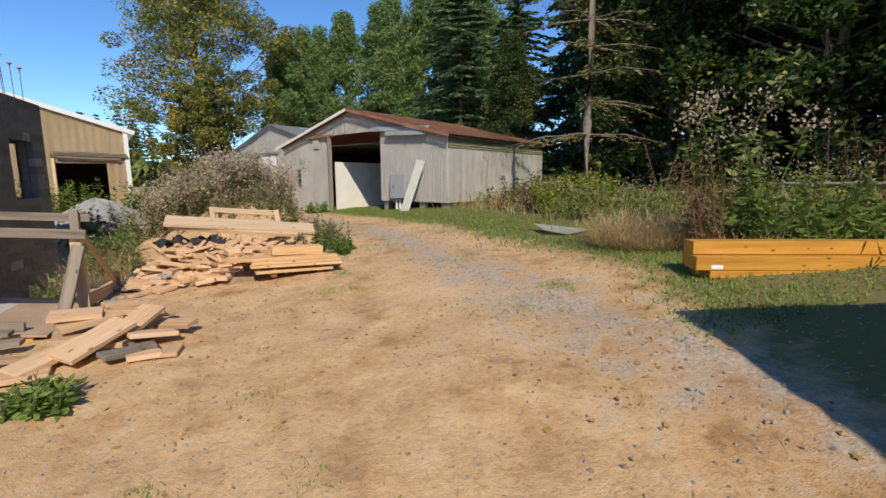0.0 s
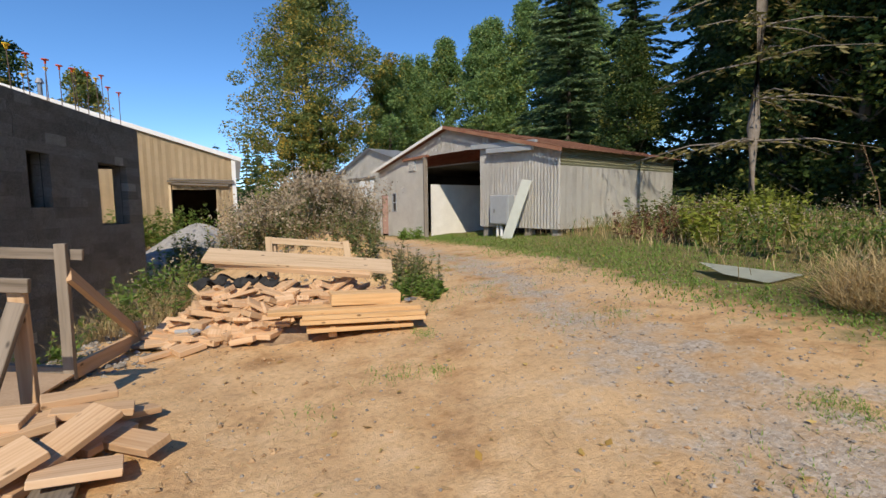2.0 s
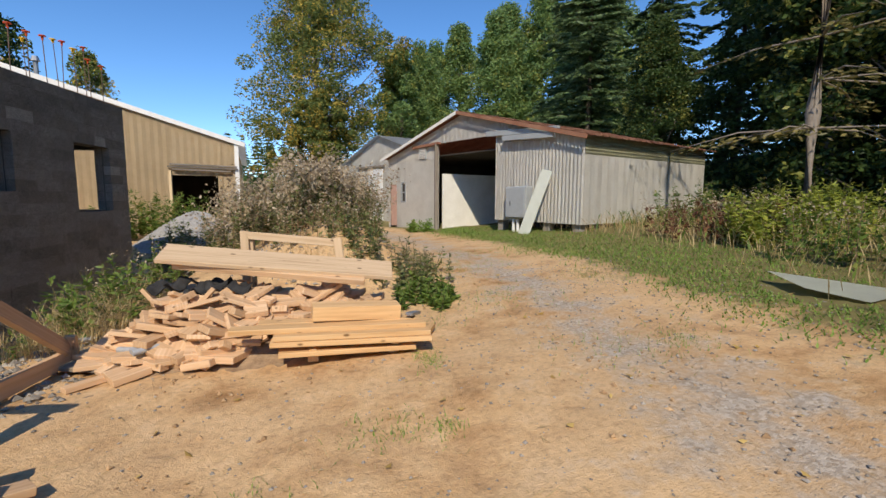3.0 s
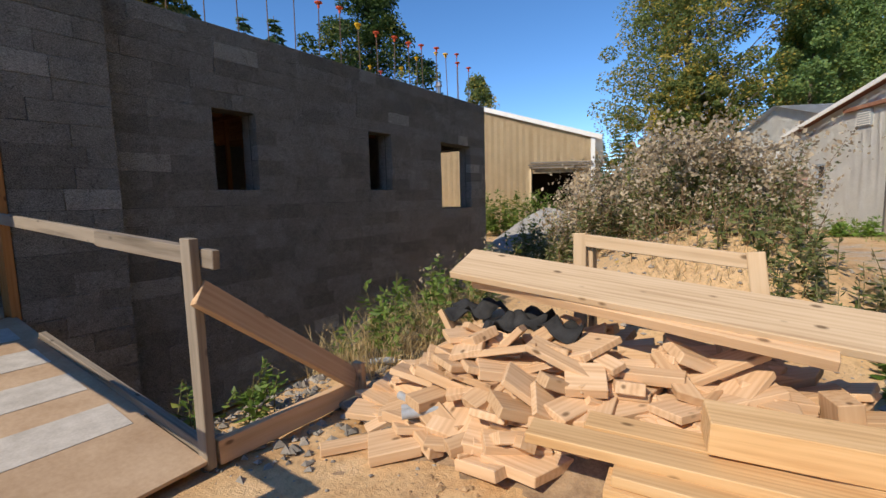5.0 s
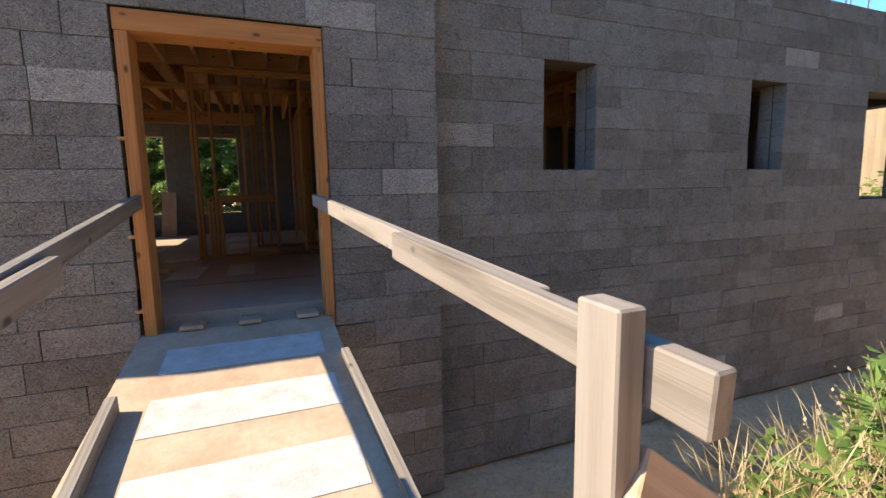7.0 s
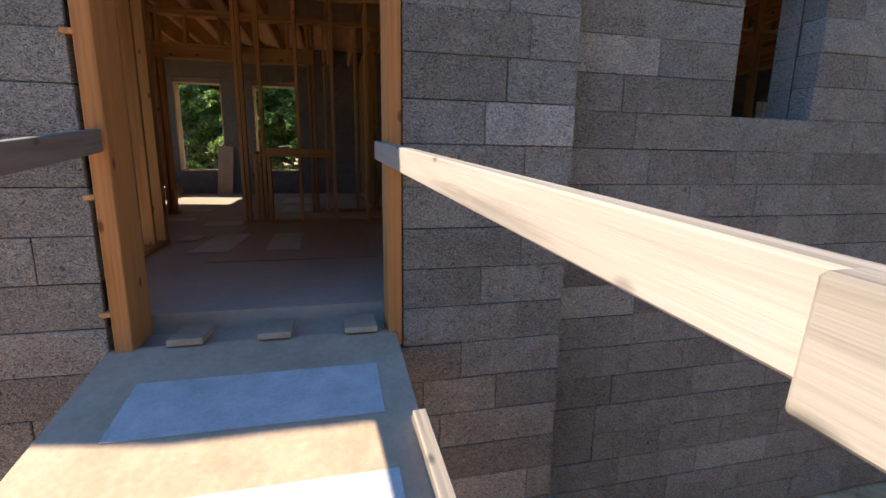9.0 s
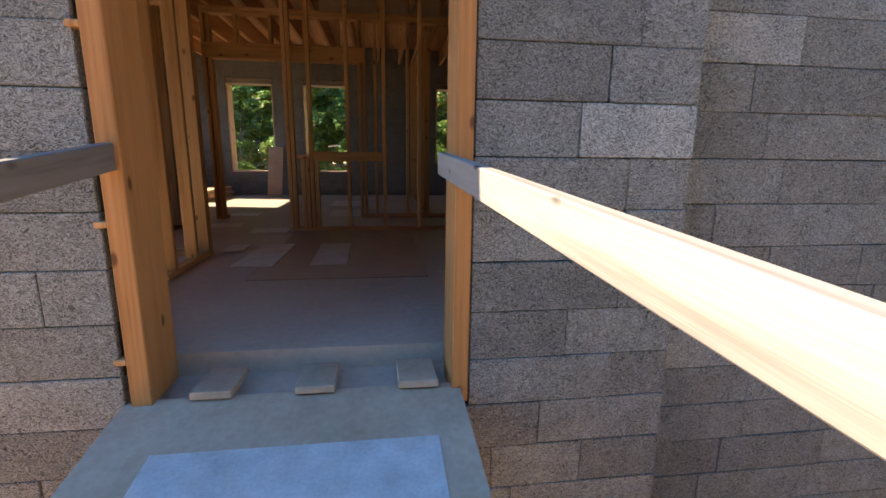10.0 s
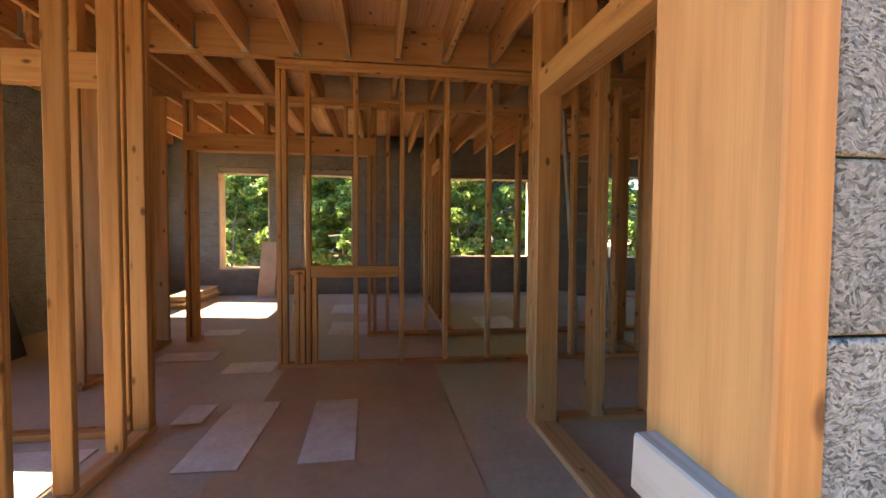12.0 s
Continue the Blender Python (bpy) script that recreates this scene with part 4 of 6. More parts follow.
def mound(name, cx, cy, r, h, material, label, category, seed):
    rng = np.random.default_rng(seed)
    n = 40
    vs, fs = [], []
    for j in range(n):
        rr = r * (j + 0.02) / (n - 1)
        for i in range(n):
            a = 2 * math.pi * i / n
            x, y = cx + rr * math.cos(a) * (1 + 0.08 * math.sin(3 * a)), cy + rr * math.sin(a)
            z = gz(x, y) - 0.05 + h * max(0, 1 - (rr / r) ** 1.4) * (1 + 0.06 * math.sin(5 * a + rr)) + rng.normal(0, 0.012)
            vs.append((x, y, z))
    for j in range(n - 1):
        for i in range(n):
            k = (i + 1) % n
            fs.append((j * n + i, j * n + k, (j + 1) * n + k, (j + 1) * n + i))
    ob = new(name, raw_mesh(name, vs, fs, material, True))
    tagged(ob, label, category)


mound("gravel_mound", -5.5, 21.7, 2.1, 1.15, M_GRAVEL, "grey heap of crushed gravel before the barn", "gravel heap", 4)

# ---- loose things indoors ----
bstack = [(-12.1 + 0.02 * k, 4.0, FLOOR + 0.02 + 0.032 * k) for k in range(6)]
for x, y, z in bstack:
    loose_board(1.3, 0.32, 0.03, pose(x + crng.gauss(0, 0.04), y + crng.gauss(0, 0.02), z, 0, 0, crng.gauss(0, 2)), M_CEDAR, "plank", "reddish board in a flat stack on the floor", "plank", "boards stacked indoors")
lp = thing("plywood_sheet", "narrow plywood sheet leaning on the window sill", "plywood", (-12.5, 4.75, FLOOR))
beam("sheet", (-12.40, 5.03, FLOOR + 0.01), (-12.79, 5.03, FLOOR + 0.95), 0.28, 0.014, M_PLY, lp, up=(1, 0, 0.4))
lp = thing("plywood_sheet", "near-black board leaning against the block wall", "plywood", (-8.6, 3.3, FLOOR))
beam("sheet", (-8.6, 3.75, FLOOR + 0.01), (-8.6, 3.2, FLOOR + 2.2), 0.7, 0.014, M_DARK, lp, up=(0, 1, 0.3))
ladder = thing("ladder", "aluminium ladder leaning among the far studs", "ladder", (-8.9, 8.9, FLOOR))
for dy in (0, 0.36):
    beam("stile", (-8.55, 8.85 + dy, FLOOR), (-9.0, 8.85 + dy, 2.95), 0.03, 0.07, M_STEEL, ladder, up=(1, 0, 0))
for k in range(8):
    f = (k + 1) / 9
    part("rung", stick_bm((-8.55 - 0.45 * f, 8.85, FLOOR + 2.45 * f), (-8.55 - 0.45 * f, 9.21, FLOOR + 2.45 * f), 0.014, 0.014, 8), M_STEEL, ladder)
M_PATCH = plain("pale_floor_patch", (0.58, 0.50, 0.41), (0.82, 0.76, 0.68), 6, 0.4, 0.1, fine=30, vary=0.1)
for x0, x1, y, w, a in ((-7.51, -6.62, 6.10, 0.31, -2), (-7.49, -6.64, 6.65, 0.28, 1), (-7.50, -7.20, 5.78, 0.18, 0), (-8.9, -8.6, 5.2, 0.5, 0), (-8.5, -8.2, 5.85, 0.4, 0), (-9.9, -9.6, 5.2, 0.4, 0), (-10.2, -9.5, 6.6, 0.5, 0), (-11.6, -10.8, 6.5, 0.5, 0), (-10.4, -9.6, 8.4, 0.5, 0), (-6.95, -6.2, 5.2, 0.5, 0)):
    ob = loose_board(x1 - x0, w, 0.004, pose((x0 + x1) / 2, y, FLOOR + (0.0105 if -7.6 < x0 < -7.4 else 0.0035), 0, 0, a), M_PATCH, "floor_sheet", "pale thin sheet flat on the floor", "floor sheet", "pale floor sheets")
M_BROWNFLOOR = plain("reddish_subfloor_board", (0.40, 0.26, 0.16), (0.54, 0.37, 0.24), 2, 0.35, 0.1, fine=20, vary=0.1)
loose_board(2.1, 1.25, 0.005, pose(-7.3, 6.77, FLOOR + 0.0045, 0, 0, 0), M_BROWNFLOOR, "floor_board", "reddish brown subfloor sheet before the partition", "floor sheet", "")

# ---- long shed ----
SC, SD = Vector((6.72, 16.24, 0)), Vector((-5.93, 10.96, 0)) / 12.46
SN = Vector((10.96, 5.93, 0)) / 12.46
SK, SH = 0.87, 0.832
SHED_M = Matrix(((SD.x * SK, SN.x * SK, 0, SC.x), (SD.y * SK, SN.y * SK, 0, SC.y), (0, 0, SH, 0), (0, 0, 0, 1)))


def shed_roof_z(u):
    return 3.85 + 1.6 * (1 - abs(u - 6.1) / 6.25)


def corrugated(u0, u1, z0, z1, depth, pitch, axis="u"):
    """A ribbed steel sheet in the plane v = 0; z1 may be a function of u. Ribs run upright or level."""
    bm = bmesh.new()
    if axis == "u":
        n = max(2, int((u1 - u0) / pitch * 4))
        prev = None
        for i in range(n + 1):
            u = u0 + (u1 - u0) * i / n
            v = -depth * (0.5 - 0.5 * math.cos(2 * math.pi * (u - u0) / pitch))
            top = z1(u) if callable(z1) else z1
            cur = (bm.verts.new((u, v, z0)), bm.verts.new((u, v, top)))
            if prev:
                bm.faces.new((prev[0], cur[0], cur[1], prev[1]))
            prev = cur
    else:
        n = max(2, int((z1 - z0) / pitch * 4))
        prev = None
        for i in range(n + 1):
            z = z0 + (z1 - z0) * i / n
            v = -depth * (0.5 - 0.5 * math.cos(2 * math.pi * (z - z0) / pitch))
            cur = (bm.verts.new((u0, v, z)), bm.verts.new((u1, v, z)))
            if prev:
                bm.faces.new((prev[0], prev[1], cur[1], cur[0]))
            prev = cur
    g = bmesh.ops.solidify(bm, geom=bm.faces[:], thickness=0.012)
    return bm


def local_beam(name, m, a, b, w, t, material, parent, up=(0, 0, 1), label=""):
    return beam(name, m @ Vector(a), m @ Vector(b), w, t, material, parent, up, label)


shed = thing("storage_shed", "long whitewashed corrugated steel shed with open front bay", "shed", SC)
OL, OR = 7.87, 4.10
OTOP = 4.30
u = 0.0
k = 0
while u < OR - 0.05:
    e = min(u + 0.9, OR)
    part("wall_sheet", corrugated(u, e, 0.88, shed_roof_z, 0.03, 0.15), M_CORR, shed, m=SHED_M)
    u = e
part("gable_sheet", corrugated(OR, OL, OTOP, shed_roof_z, 0.02, 0.3), M_CORR, shed, m=SHED_M)
PD0, PD1 = 11.6, 12.25
WD0, WD1 = 10.7, 11.15
for a, b, z0, z1 in ((OL, WD0, 0.1, shed_roof_z), (WD0, WD1, 0.1, 1.5), (WD0, WD1, 2.55, shed_roof_z), (WD1, PD0, 0.1, shed_roof_z), (PD0, PD1, 2.45, shed_roof_z), (PD1, 12.46, 0.1, shed_roof_z)):
    part("wall_panel", corrugated(a, b, z0, z1, 0.006, 1.2), M_CORR, shed, m=SHED_M)
part("side_door", box_bm(PD0, PD1, 0.02, 0.07, 0.2, 2.45, 0.01), M_PINK, shed, "faded brown side door", m=SHED_M)
win = part("window", box_bm(WD0, WD1, 0.03, 0.06, 1.5, 2.55), M_DARK, shed, "small dark window", m=SHED_M)
for z in (1.52, 2.02, 2.53):
    part("bar", box_bm(WD0, WD1, -0.03, 0.029, z - 0.03, z + 0.03), M_GREYBOX, win, m=SHED_M)
for uu in (WD0 + 0.03, WD1 - 0.03):
    part("bar", box_bm(uu - 0.03, uu + 0.03, -0.028, 0.027, 1.5, 2.55), M_GREYBOX, win, m=SHED_M)
vent = part("vent", box_bm(8.85, 9.42, -0.05, -0.01, 3.64, 4.2), M_GREYBOX, shed, "grey louvred vent", m=SHED_M)
for k in range(7):
    part("slat", box_bm(8.89, 9.38, -0.09, -0.051, 3.68 + k * 0.075, 3.715 + k * 0.075), M_CORR, vent, m=SHED_M)
local_beam("door_post", SHED_M, (OL + 0.1, -0.08, 0.0), (OL + 0.1, -0.08, OTOP), 0.22, 0.14, M_GREYWOOD, shed, up=(1, 0, 0))
local_beam("door_track", SHED_M, (OL + 2.0, -0.1, OTOP - 0.05), (OL - 0.2, -0.1, OTOP + 0.0), 0.12, 0.1, M_RUST, shed)
local_beam("door_track", SHED_M, (OR + 0.4, -0.12, OTOP + 0.05), (OR - 3.1, -0.12, OTOP - 0.12), 0.14, 0.16, M_GREYBOX, shed)
local_beam("door_track", SHED_M, (OR - 0.6, -0.2, OTOP - 0.22), (OR - 3.0, -0.2, OTOP - 0.32), 0.14, 0.16, M_GREYBOX, shed)
SIDE_M = SHED_M @ pose(0, 0, 0, 0, 0, 90)
DEPTH = 8.2
u = 0.0
while u < DEPTH - 0.05:
    e = min(u + 0.95, DEPTH)
    bm = corrugated(u, e, 0.88, 3.24, 0.02, 0.48)
    bmesh.ops.transform(bm, matrix=Matrix.Scale(-1, 4, (0, 1, 0)), verts=bm.verts)
    part("side_sheet", bm, M_CORR, shed, m=SIDE_M)
    u = e
bm = corrugated(0, DEPTH, 3.24, 3.88, 0.03, 0.11, "z")
bmesh.ops.transform(bm, matrix=Matrix.Scale(-1, 4, (0, 1, 0)), verts=bm.verts)
part("upper_sheet", bm, M_CORRG, shed, "greenish horizontal corrugated sheet", m=SIDE_M)
for a, b in ((-0.3, 6.23), (12.76, 6.23)):
    for vv in range(12):
        v0 = -0.3 + vv * 0.75
        bm = bmesh.new()
        p0, p1 = Vector((a, 0, 3.82)), Vector((b, 0, 5.52))
        nn = 10
        rows = []
        for i in range(nn + 1):
            v = v0 + 0.752 * i / nn
            lift = 0.03 if i % 5 == 0 else 0.0
            rows.append((bm.verts.new((p0.x, v, p0.z + lift)), bm.verts.new((p1.x, v, p1.z + lift))))
        for r0, r1 in zip(rows, rows[1:]):
            bm.faces.new((r0[0], r0[1], r1[1], r1[0]))
        bmesh.ops.solidify(bm, geom=bm.faces[:], thickness=0.02)
        part("roof_sheet", bm, M_RUST, shed, "rust-streaked ribbed steel roof sheet", m=SHED_M)
for a, b in ((-0.3, 6.23), (12.76, 6.23)):
    local_beam("barge_board", SHED_M, (a, -0.33, 3.76), (b, -0.33, 5.46), 0.04, 0.12, M_RUST if a < 0 else M_CORR, shed)
# added near-black walls give the shed interior its shade by colour
bm = bmesh.new()
add_box(bm, 0.05, 12.4, DEPTH - 0.15, DEPTH, 0.0, 3.8)
add_box(bm, 12.3, 12.44, 0.1, DEPTH - 0.15, 0.0, 3.8)
add_box(bm, 0.05, 0.15, 0.1, DEPTH - 0.15, 0.9, 3.8)
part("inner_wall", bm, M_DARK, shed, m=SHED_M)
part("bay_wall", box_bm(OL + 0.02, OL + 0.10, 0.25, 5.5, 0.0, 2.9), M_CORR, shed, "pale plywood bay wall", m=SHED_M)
# added dark ceiling and back keep the open bay in painted shade
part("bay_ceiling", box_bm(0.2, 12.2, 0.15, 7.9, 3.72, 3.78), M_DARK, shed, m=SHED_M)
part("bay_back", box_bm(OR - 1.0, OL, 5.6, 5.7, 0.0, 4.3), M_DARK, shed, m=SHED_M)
for uu in (0.3, 1.6, 3.0, OR - 0.2):
    part("pier", box_bm(uu - 0.15, uu + 0.15, 0.1, 0.4, 0.2, 0.88, 0.02), M_STONE, shed, m=SHED_M)
# dark strips set behind the piers, painting the shade under the shed
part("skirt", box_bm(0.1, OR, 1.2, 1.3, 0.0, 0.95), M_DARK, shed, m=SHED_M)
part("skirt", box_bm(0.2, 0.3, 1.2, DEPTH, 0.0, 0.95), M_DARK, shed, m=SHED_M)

ebox = thing("electric_cabinet", "grey enamel electric meter cabinet on white conduit legs", "electric cabinet", SHED_M @ Vector((2.7, -0.3, 0.6)))
part("body", box_bm(2.1, 3.12, -0.42, -0.06, 1.0, 2.2, 0.02), M_GREYBOX, ebox, m=SHED_M)
part("door", box_bm(2.15, 3.07, -0.45, -0.421, 1.05, 2.14, 0.008), M_GREYBOX, ebox, m=SHED_M)
part("latch", box_bm(2.8, 2.86, -0.475, -0.451, 1.5, 1.65), M_STEEL, ebox, m=SHED_M)
for uu in (2.62, 2.84):
    part("conduit", stick_bm((uu, -0.25, 0.3), (uu, -0.25, 1.0), 0.055, 0.055, 10), M_TRIM, ebox, m=SHED_M)
lean = thing("leaning_panel", "pale green panel leaning on cabinet and shed", "panel", SHED_M @ Vector((1.75, -0.9, 0.3)))
local_beam("sheet", SHED_M, (1.75, -1.0, 0.2), (1.25, -0.32, 2.75), 0.42, 0.03, M_SHEET, lean, up=(-0.88, -0.48, 0.25))

# ---- small outbuilding behind the shed ----
AN = thing("outbuilding", "cream gabled outbuilding with grey metal roof", "outbuilding", (2.6, 39, 0))
AM = Matrix.Translation((2.95, 28.6, 0)) @ pose(0, 0, 0, 0, 0, math.degrees(math.atan2(SD.y, SD.x))) @ Matrix.Diagonal((0.88, 0.88, 0.86, 1))


def an_z(u):
    return 5.8 - 0.297 * abs(u - 4.0)


part("front_wall", corrugated(0, 10.4, 0, an_z, 0.012, 0.6), M_CORR, AN, m=AM)
part("garage_door", box_bm(3.7, 5.6, 0.02, 0.09, 0, 3.6, 0.01), M_TRIM, AN, "white garage door", m=AM)
part("shutter_track", box_bm(3.4, 7.4, 0.02, 0.14, 3.75, 3.88), M_GREYWOOD, AN, m=AM)
bm = bmesh.new()
for a, b, za, zb in ((-0.3, 4, 4.6, 5.86), (4, 10.7, 5.86, 3.88)):
    bm.faces.new([bm.verts.new(p) for p in ((a, 0.3, za), (b, 0.3, zb), (b, -9, zb), (a, -9, za))])
bmesh.ops.solidify(bm, geom=bm.faces[:], thickness=0.05)
part("roof", bm, M_ROOFG, AN, "grey metal roof", m=AM)
part("side_wall", box_bm(0, 0.1, -9, -0.03, 0, 4.5), M_CORR, AN, m=AM)
part("side_wall", box_bm(10.3, 10.4, -9, -0.03, 0, 3.8), M_CORR, AN, m=AM)

# ---- tan metal barn ----
BC = Vector((-5.52, 27.29, 0))
BM = Matrix.Translation(BC) @ pose(0, 0, 0, 0, 0, 194.5)
barn = thing("metal_barn", "tan ribbed steel barn with white trim and dark doorway", "barn", BC)
SLOPE = 0.31


def barn_z(u):
    return 3.97 + SLOPE * min(u, 10.5) - SLOPE * max(u - 10.5, 0)


def rib_sheet(u0, u1, z0, z1):
    bm = corrugated(u0, u1, z0, z1, 0.03, 0.3)
    return bm


BD0, BD1, BDZ = 0.87, 2.75, 2.42
for a, b, z0 in ((0, BD0, -0.4), (BD0, BD1, BDZ), (BD1, 10.5, -0.4), (10.5, 21, -0.4)):
    bm = rib_sheet(a, b, z0, barn_z)
    bmesh.ops.transform(bm, matrix=Matrix.Scale(-1, 4, (0, 1, 0)), verts=bm.verts)
    part("siding", bm, M_TAN, barn, m=BM)
part("corner_trim", box_bm(-0.06, 0.12, 0.0, 0.09, -0.4, 4.0), M_TRIM, barn, m=BM)
for a, b in ((-0.35, 10.5), (21.35, 10.5)):
    local_beam("roof_trim", BM, (a, 0.12, 3.97 - 0.35 * SLOPE + 0.02), (b, 0.12, barn_z(10.5) + 0.02), 0.10, 0.2, M_TRIM, barn)
bm = bmesh.new()
for a, b, za, zb in ((-0.35, 10.5, 3.92, barn_z(10.5) + 0.08), (10.5, 21.35, barn_z(10.5) + 0.08, 3.92)):
    bm.faces.new([bm.verts.new(p) for p in ((a, 0.1, za), (b, 0.1, zb), (b, -18, zb), (a, -18, za))])
bmesh.ops.solidify(bm, geom=bm.faces[:], thickness=0.05)
part("roof", bm, M_TRIM, barn, m=BM)
part("side_wall", box_bm(0.0, 0.1, -18, -0.04, -0.4, 3.8), M_TAN, barn, m=BM)
# added near-black surfaces paint the shade behind the barn doorway
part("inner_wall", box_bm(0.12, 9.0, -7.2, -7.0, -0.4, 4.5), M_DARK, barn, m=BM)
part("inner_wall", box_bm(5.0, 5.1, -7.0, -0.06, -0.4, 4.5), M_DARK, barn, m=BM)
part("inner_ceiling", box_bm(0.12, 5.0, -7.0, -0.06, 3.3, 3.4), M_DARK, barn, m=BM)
local_beam("door_jamb", BM, (BD1 + 0.06, 0.05, -0.4), (BD1 + 0.06, 0.05, BDZ + 0.2), 0.12, 0.1, M_TAN, barn, up=(0, 1, 0))
for k, (a, b, z) in enumerate(((0.05, 2.8, 2.85), (0.0, 2.9, 2.74), (0.3, 2.7, 2.62))):
    local_beam("lintel_board", BM, (a, 0.12 + 0.03 * k, z), (b, 0.12 + 0.03 * k, z + 0.06), 0.08, 0.07, M_GREYWOOD, barn)
flue = part("flue", stick_bm((7.6, -0.9, barn_z(7.6) - 0.2), (7.6, -0.9, barn_z(7.6) + 0.75), 0.09, 0.09, 10), M_STEEL, barn, "steel flue pipe", m=BM)
part("cowl", stick_bm((7.6, -0.9, barn_z(7.6) + 0.75), (7.6, -0.9, barn_z(7.6) + 0.95), 0.17, 0.1, 10), M_STEEL, flue, m=BM)

# ---- roofed building behind the start, whose roof shades the road ----
RM = Matrix.Translation((3.2, 0.15, 0)) @ pose(0, 0, 0, 0, 0, -20)
shop = thing("workshop", "plain dark workshop with overhanging roof", "workshop", (6, -3, 0))
part("roof", box_bm(0.0, 9.0, -8.0, 0.0, 3.3, 3.42), M_ROOFG, shop, m=RM @ Matrix(((1, 0.115, 0, 0), (0, 1, 0, 0), (0, 0, 1, 0), (0, 0, 0, 1))))
part("wall", box_bm(0.9, 8.8, -7.8, -1.4, -0.2, 3.3), M_TAN, shop, m=RM @ Matrix(((1, 0.115, 0, 0), (0, 1, 0, 0), (0, 0, 1, 0), (0, 0, 0, 1))))


# ---- vegetation ----
def quads_mesh(name, P, A, B, material):
    """Small leaf blades: a folded diamond at each point P, half axes A (long) and B (wide)."""
    n = len(P)
    N = np.cross(A, B)
    N /= np.linalg.norm(N, axis=1, keepdims=True) + 1e-9
    lift = np.linalg.norm(B, axis=1, keepdims=True) * 0.35 * N
    V = np.empty((n, 4, 3))
    V[:, 0], V[:, 1], V[:, 2], V[:, 3] = P - A, P + B + lift, P + A, P - B + lift
    me = bpy.data.meshes.new(name)
    me.vertices.add(n * 4)
    me.vertices.foreach_set("co", V.ravel())
    F = (np.arange(n)[:, None] * 4 + np.array([[0, 1, 2, 0, 2, 3]])).ravel()
    me.loops.add(n * 6)
    me.loops.foreach_set("vertex_index", F)
    me.polygons.add(n * 2)
    me.polygons.foreach_set("loop_start", np.arange(n * 2) * 3)
    me.polygons.foreach_set("loop_total", np.full(n * 2, 3))
    me.update(calc_edges=True)
    me.materials.append(material)
    return me


def unit(v):
    return v / (np.linalg.norm(v, axis=-1, keepdims=True) + 1e-9)


def leaf_cloud(rng, centres, radii, per, size, droop=0.3, flat=0.5):
    """Leaves round clump centres, denser towards each clump's shell."""
    k = len(centres)
    d = unit(rng.normal(size=(k, per, 3)))
    r = radii[:, None, None] * (0.35 + 0.65 * rng.random((k, per, 1)) ** 0.5)
    d[..., 2] *= 0.7
    P = (centres[:, None] + d * r).reshape(-1, 3)
    n = len(P)
    A = unit(rng.normal(size=(n, 3)) * (1, 1, flat) + (0, 0, -droop)) * (size * rng.uniform(0.6, 1.25, (n, 1)))
    B = unit(np.cross(A, rng.normal(size=(n, 3)))) * np.linalg.norm(A, axis=1, keepdims=True) * 0.55
    return P, A, B


def tube_path(bm, pts, r0, r1, sides=6):
    prev = None
    for i, p in enumerate(pts):
        f = i / (len(pts) - 1)
        r = r0 + (r1 - r0) * f
        d = Vector(pts[min(i + 1, len(pts) - 1)]) - Vector(pts[max(i - 1, 0)])
        q = d.to_track_quat("Z", "Y")
        ring = [bm.verts.new(Vector(p) + q @ Vector((r * math.cos(2 * math.pi * s / sides), r * math.sin(2 * math.pi * s / sides), 0))) for s in range(sides)]
        if prev:
            for s in range(sides):
                bm.faces.new((prev[s], prev[(s + 1) % sides], ring[(s + 1) % sides], ring[s]))
        prev = ring
    bm.faces.new(prev)


def broadleaf(name, label, at, height, spread, base, seed, leaf, clumps=130, per=110, size=0.16, bark=None, trunk=0.3, group="", shift=(0, 0)):
    """A tree: tapered trunk, limbs, and a crown of many leaf clumps at the limb ends. base: where the crown begins."""
    rng = np.random.default_rng(seed)
    t = thing(name, label, "tree", at, group)
    bm = bmesh.new()
    top = height * 0.93
    bend = rng.normal(0, 0.25, (6, 2)).cumsum(0) * 0.4
    pts = [(bend[i, 0] * i / 5, bend[i, 1] * i / 5, top * i / 5) for i in range(6)]
    tube_path(bm, pts, trunk, trunk * 0.12, 9)
    cs, rs = [], []
    for k in range(clumps):
        h = base + (height - base) * rng.random() ** 0.85
        f = (h - base) / (height - base)
        rad = spread * (math.sin(math.pi * min(1, 0.12 + 0.88 * f) ** 0.75)) ** 0.8 * (0.55 + 0.45 * rng.random())
        a = rng.uniform(0, 2 * math.pi)
        lump = 0.75 + 0.35 * math.sin(2 * a + seed) + 0.15 * math.sin(5 * a + 3 * f + seed)
        c = np.array([rad * lump * math.cos(a) + shift[0] * f, rad * lump * math.sin(a) + shift[1] * f, h])
        cs.append(c)
        rs.append(height * rng.uniform(0.035, 0.075))
        if k % 3 == 0:
            z0 = max(base * 0.6, h - rad * rng.uniform(0.4, 0.8))
            i = min(4, int(5 * z0 / top))
            o = np.array(pts[i]) + (np.array(pts[i + 1]) - np.array(pts[i])) * (5 * z0 / top - i)
            m = (o + c) / 2 + rng.normal(0, 0.25, 3)
            tube_path(bm, [tuple(o), tuple(m), tuple(c)], trunk * 0.22 * (1 - 0.5 * f), 0.02, 5)
    part("trunk", bm, bark or M_BARK, t, m=Matrix.Translation(at), smooth=True)
    P, A, B = leaf_cloud(rng, np.array(cs), np.array(rs), per, size)
    ob = place("crown", quads_mesh("crown", P, A, B, leaf), t, Matrix.Translation(at))
    tagged(ob, kind="stuff")
    return t


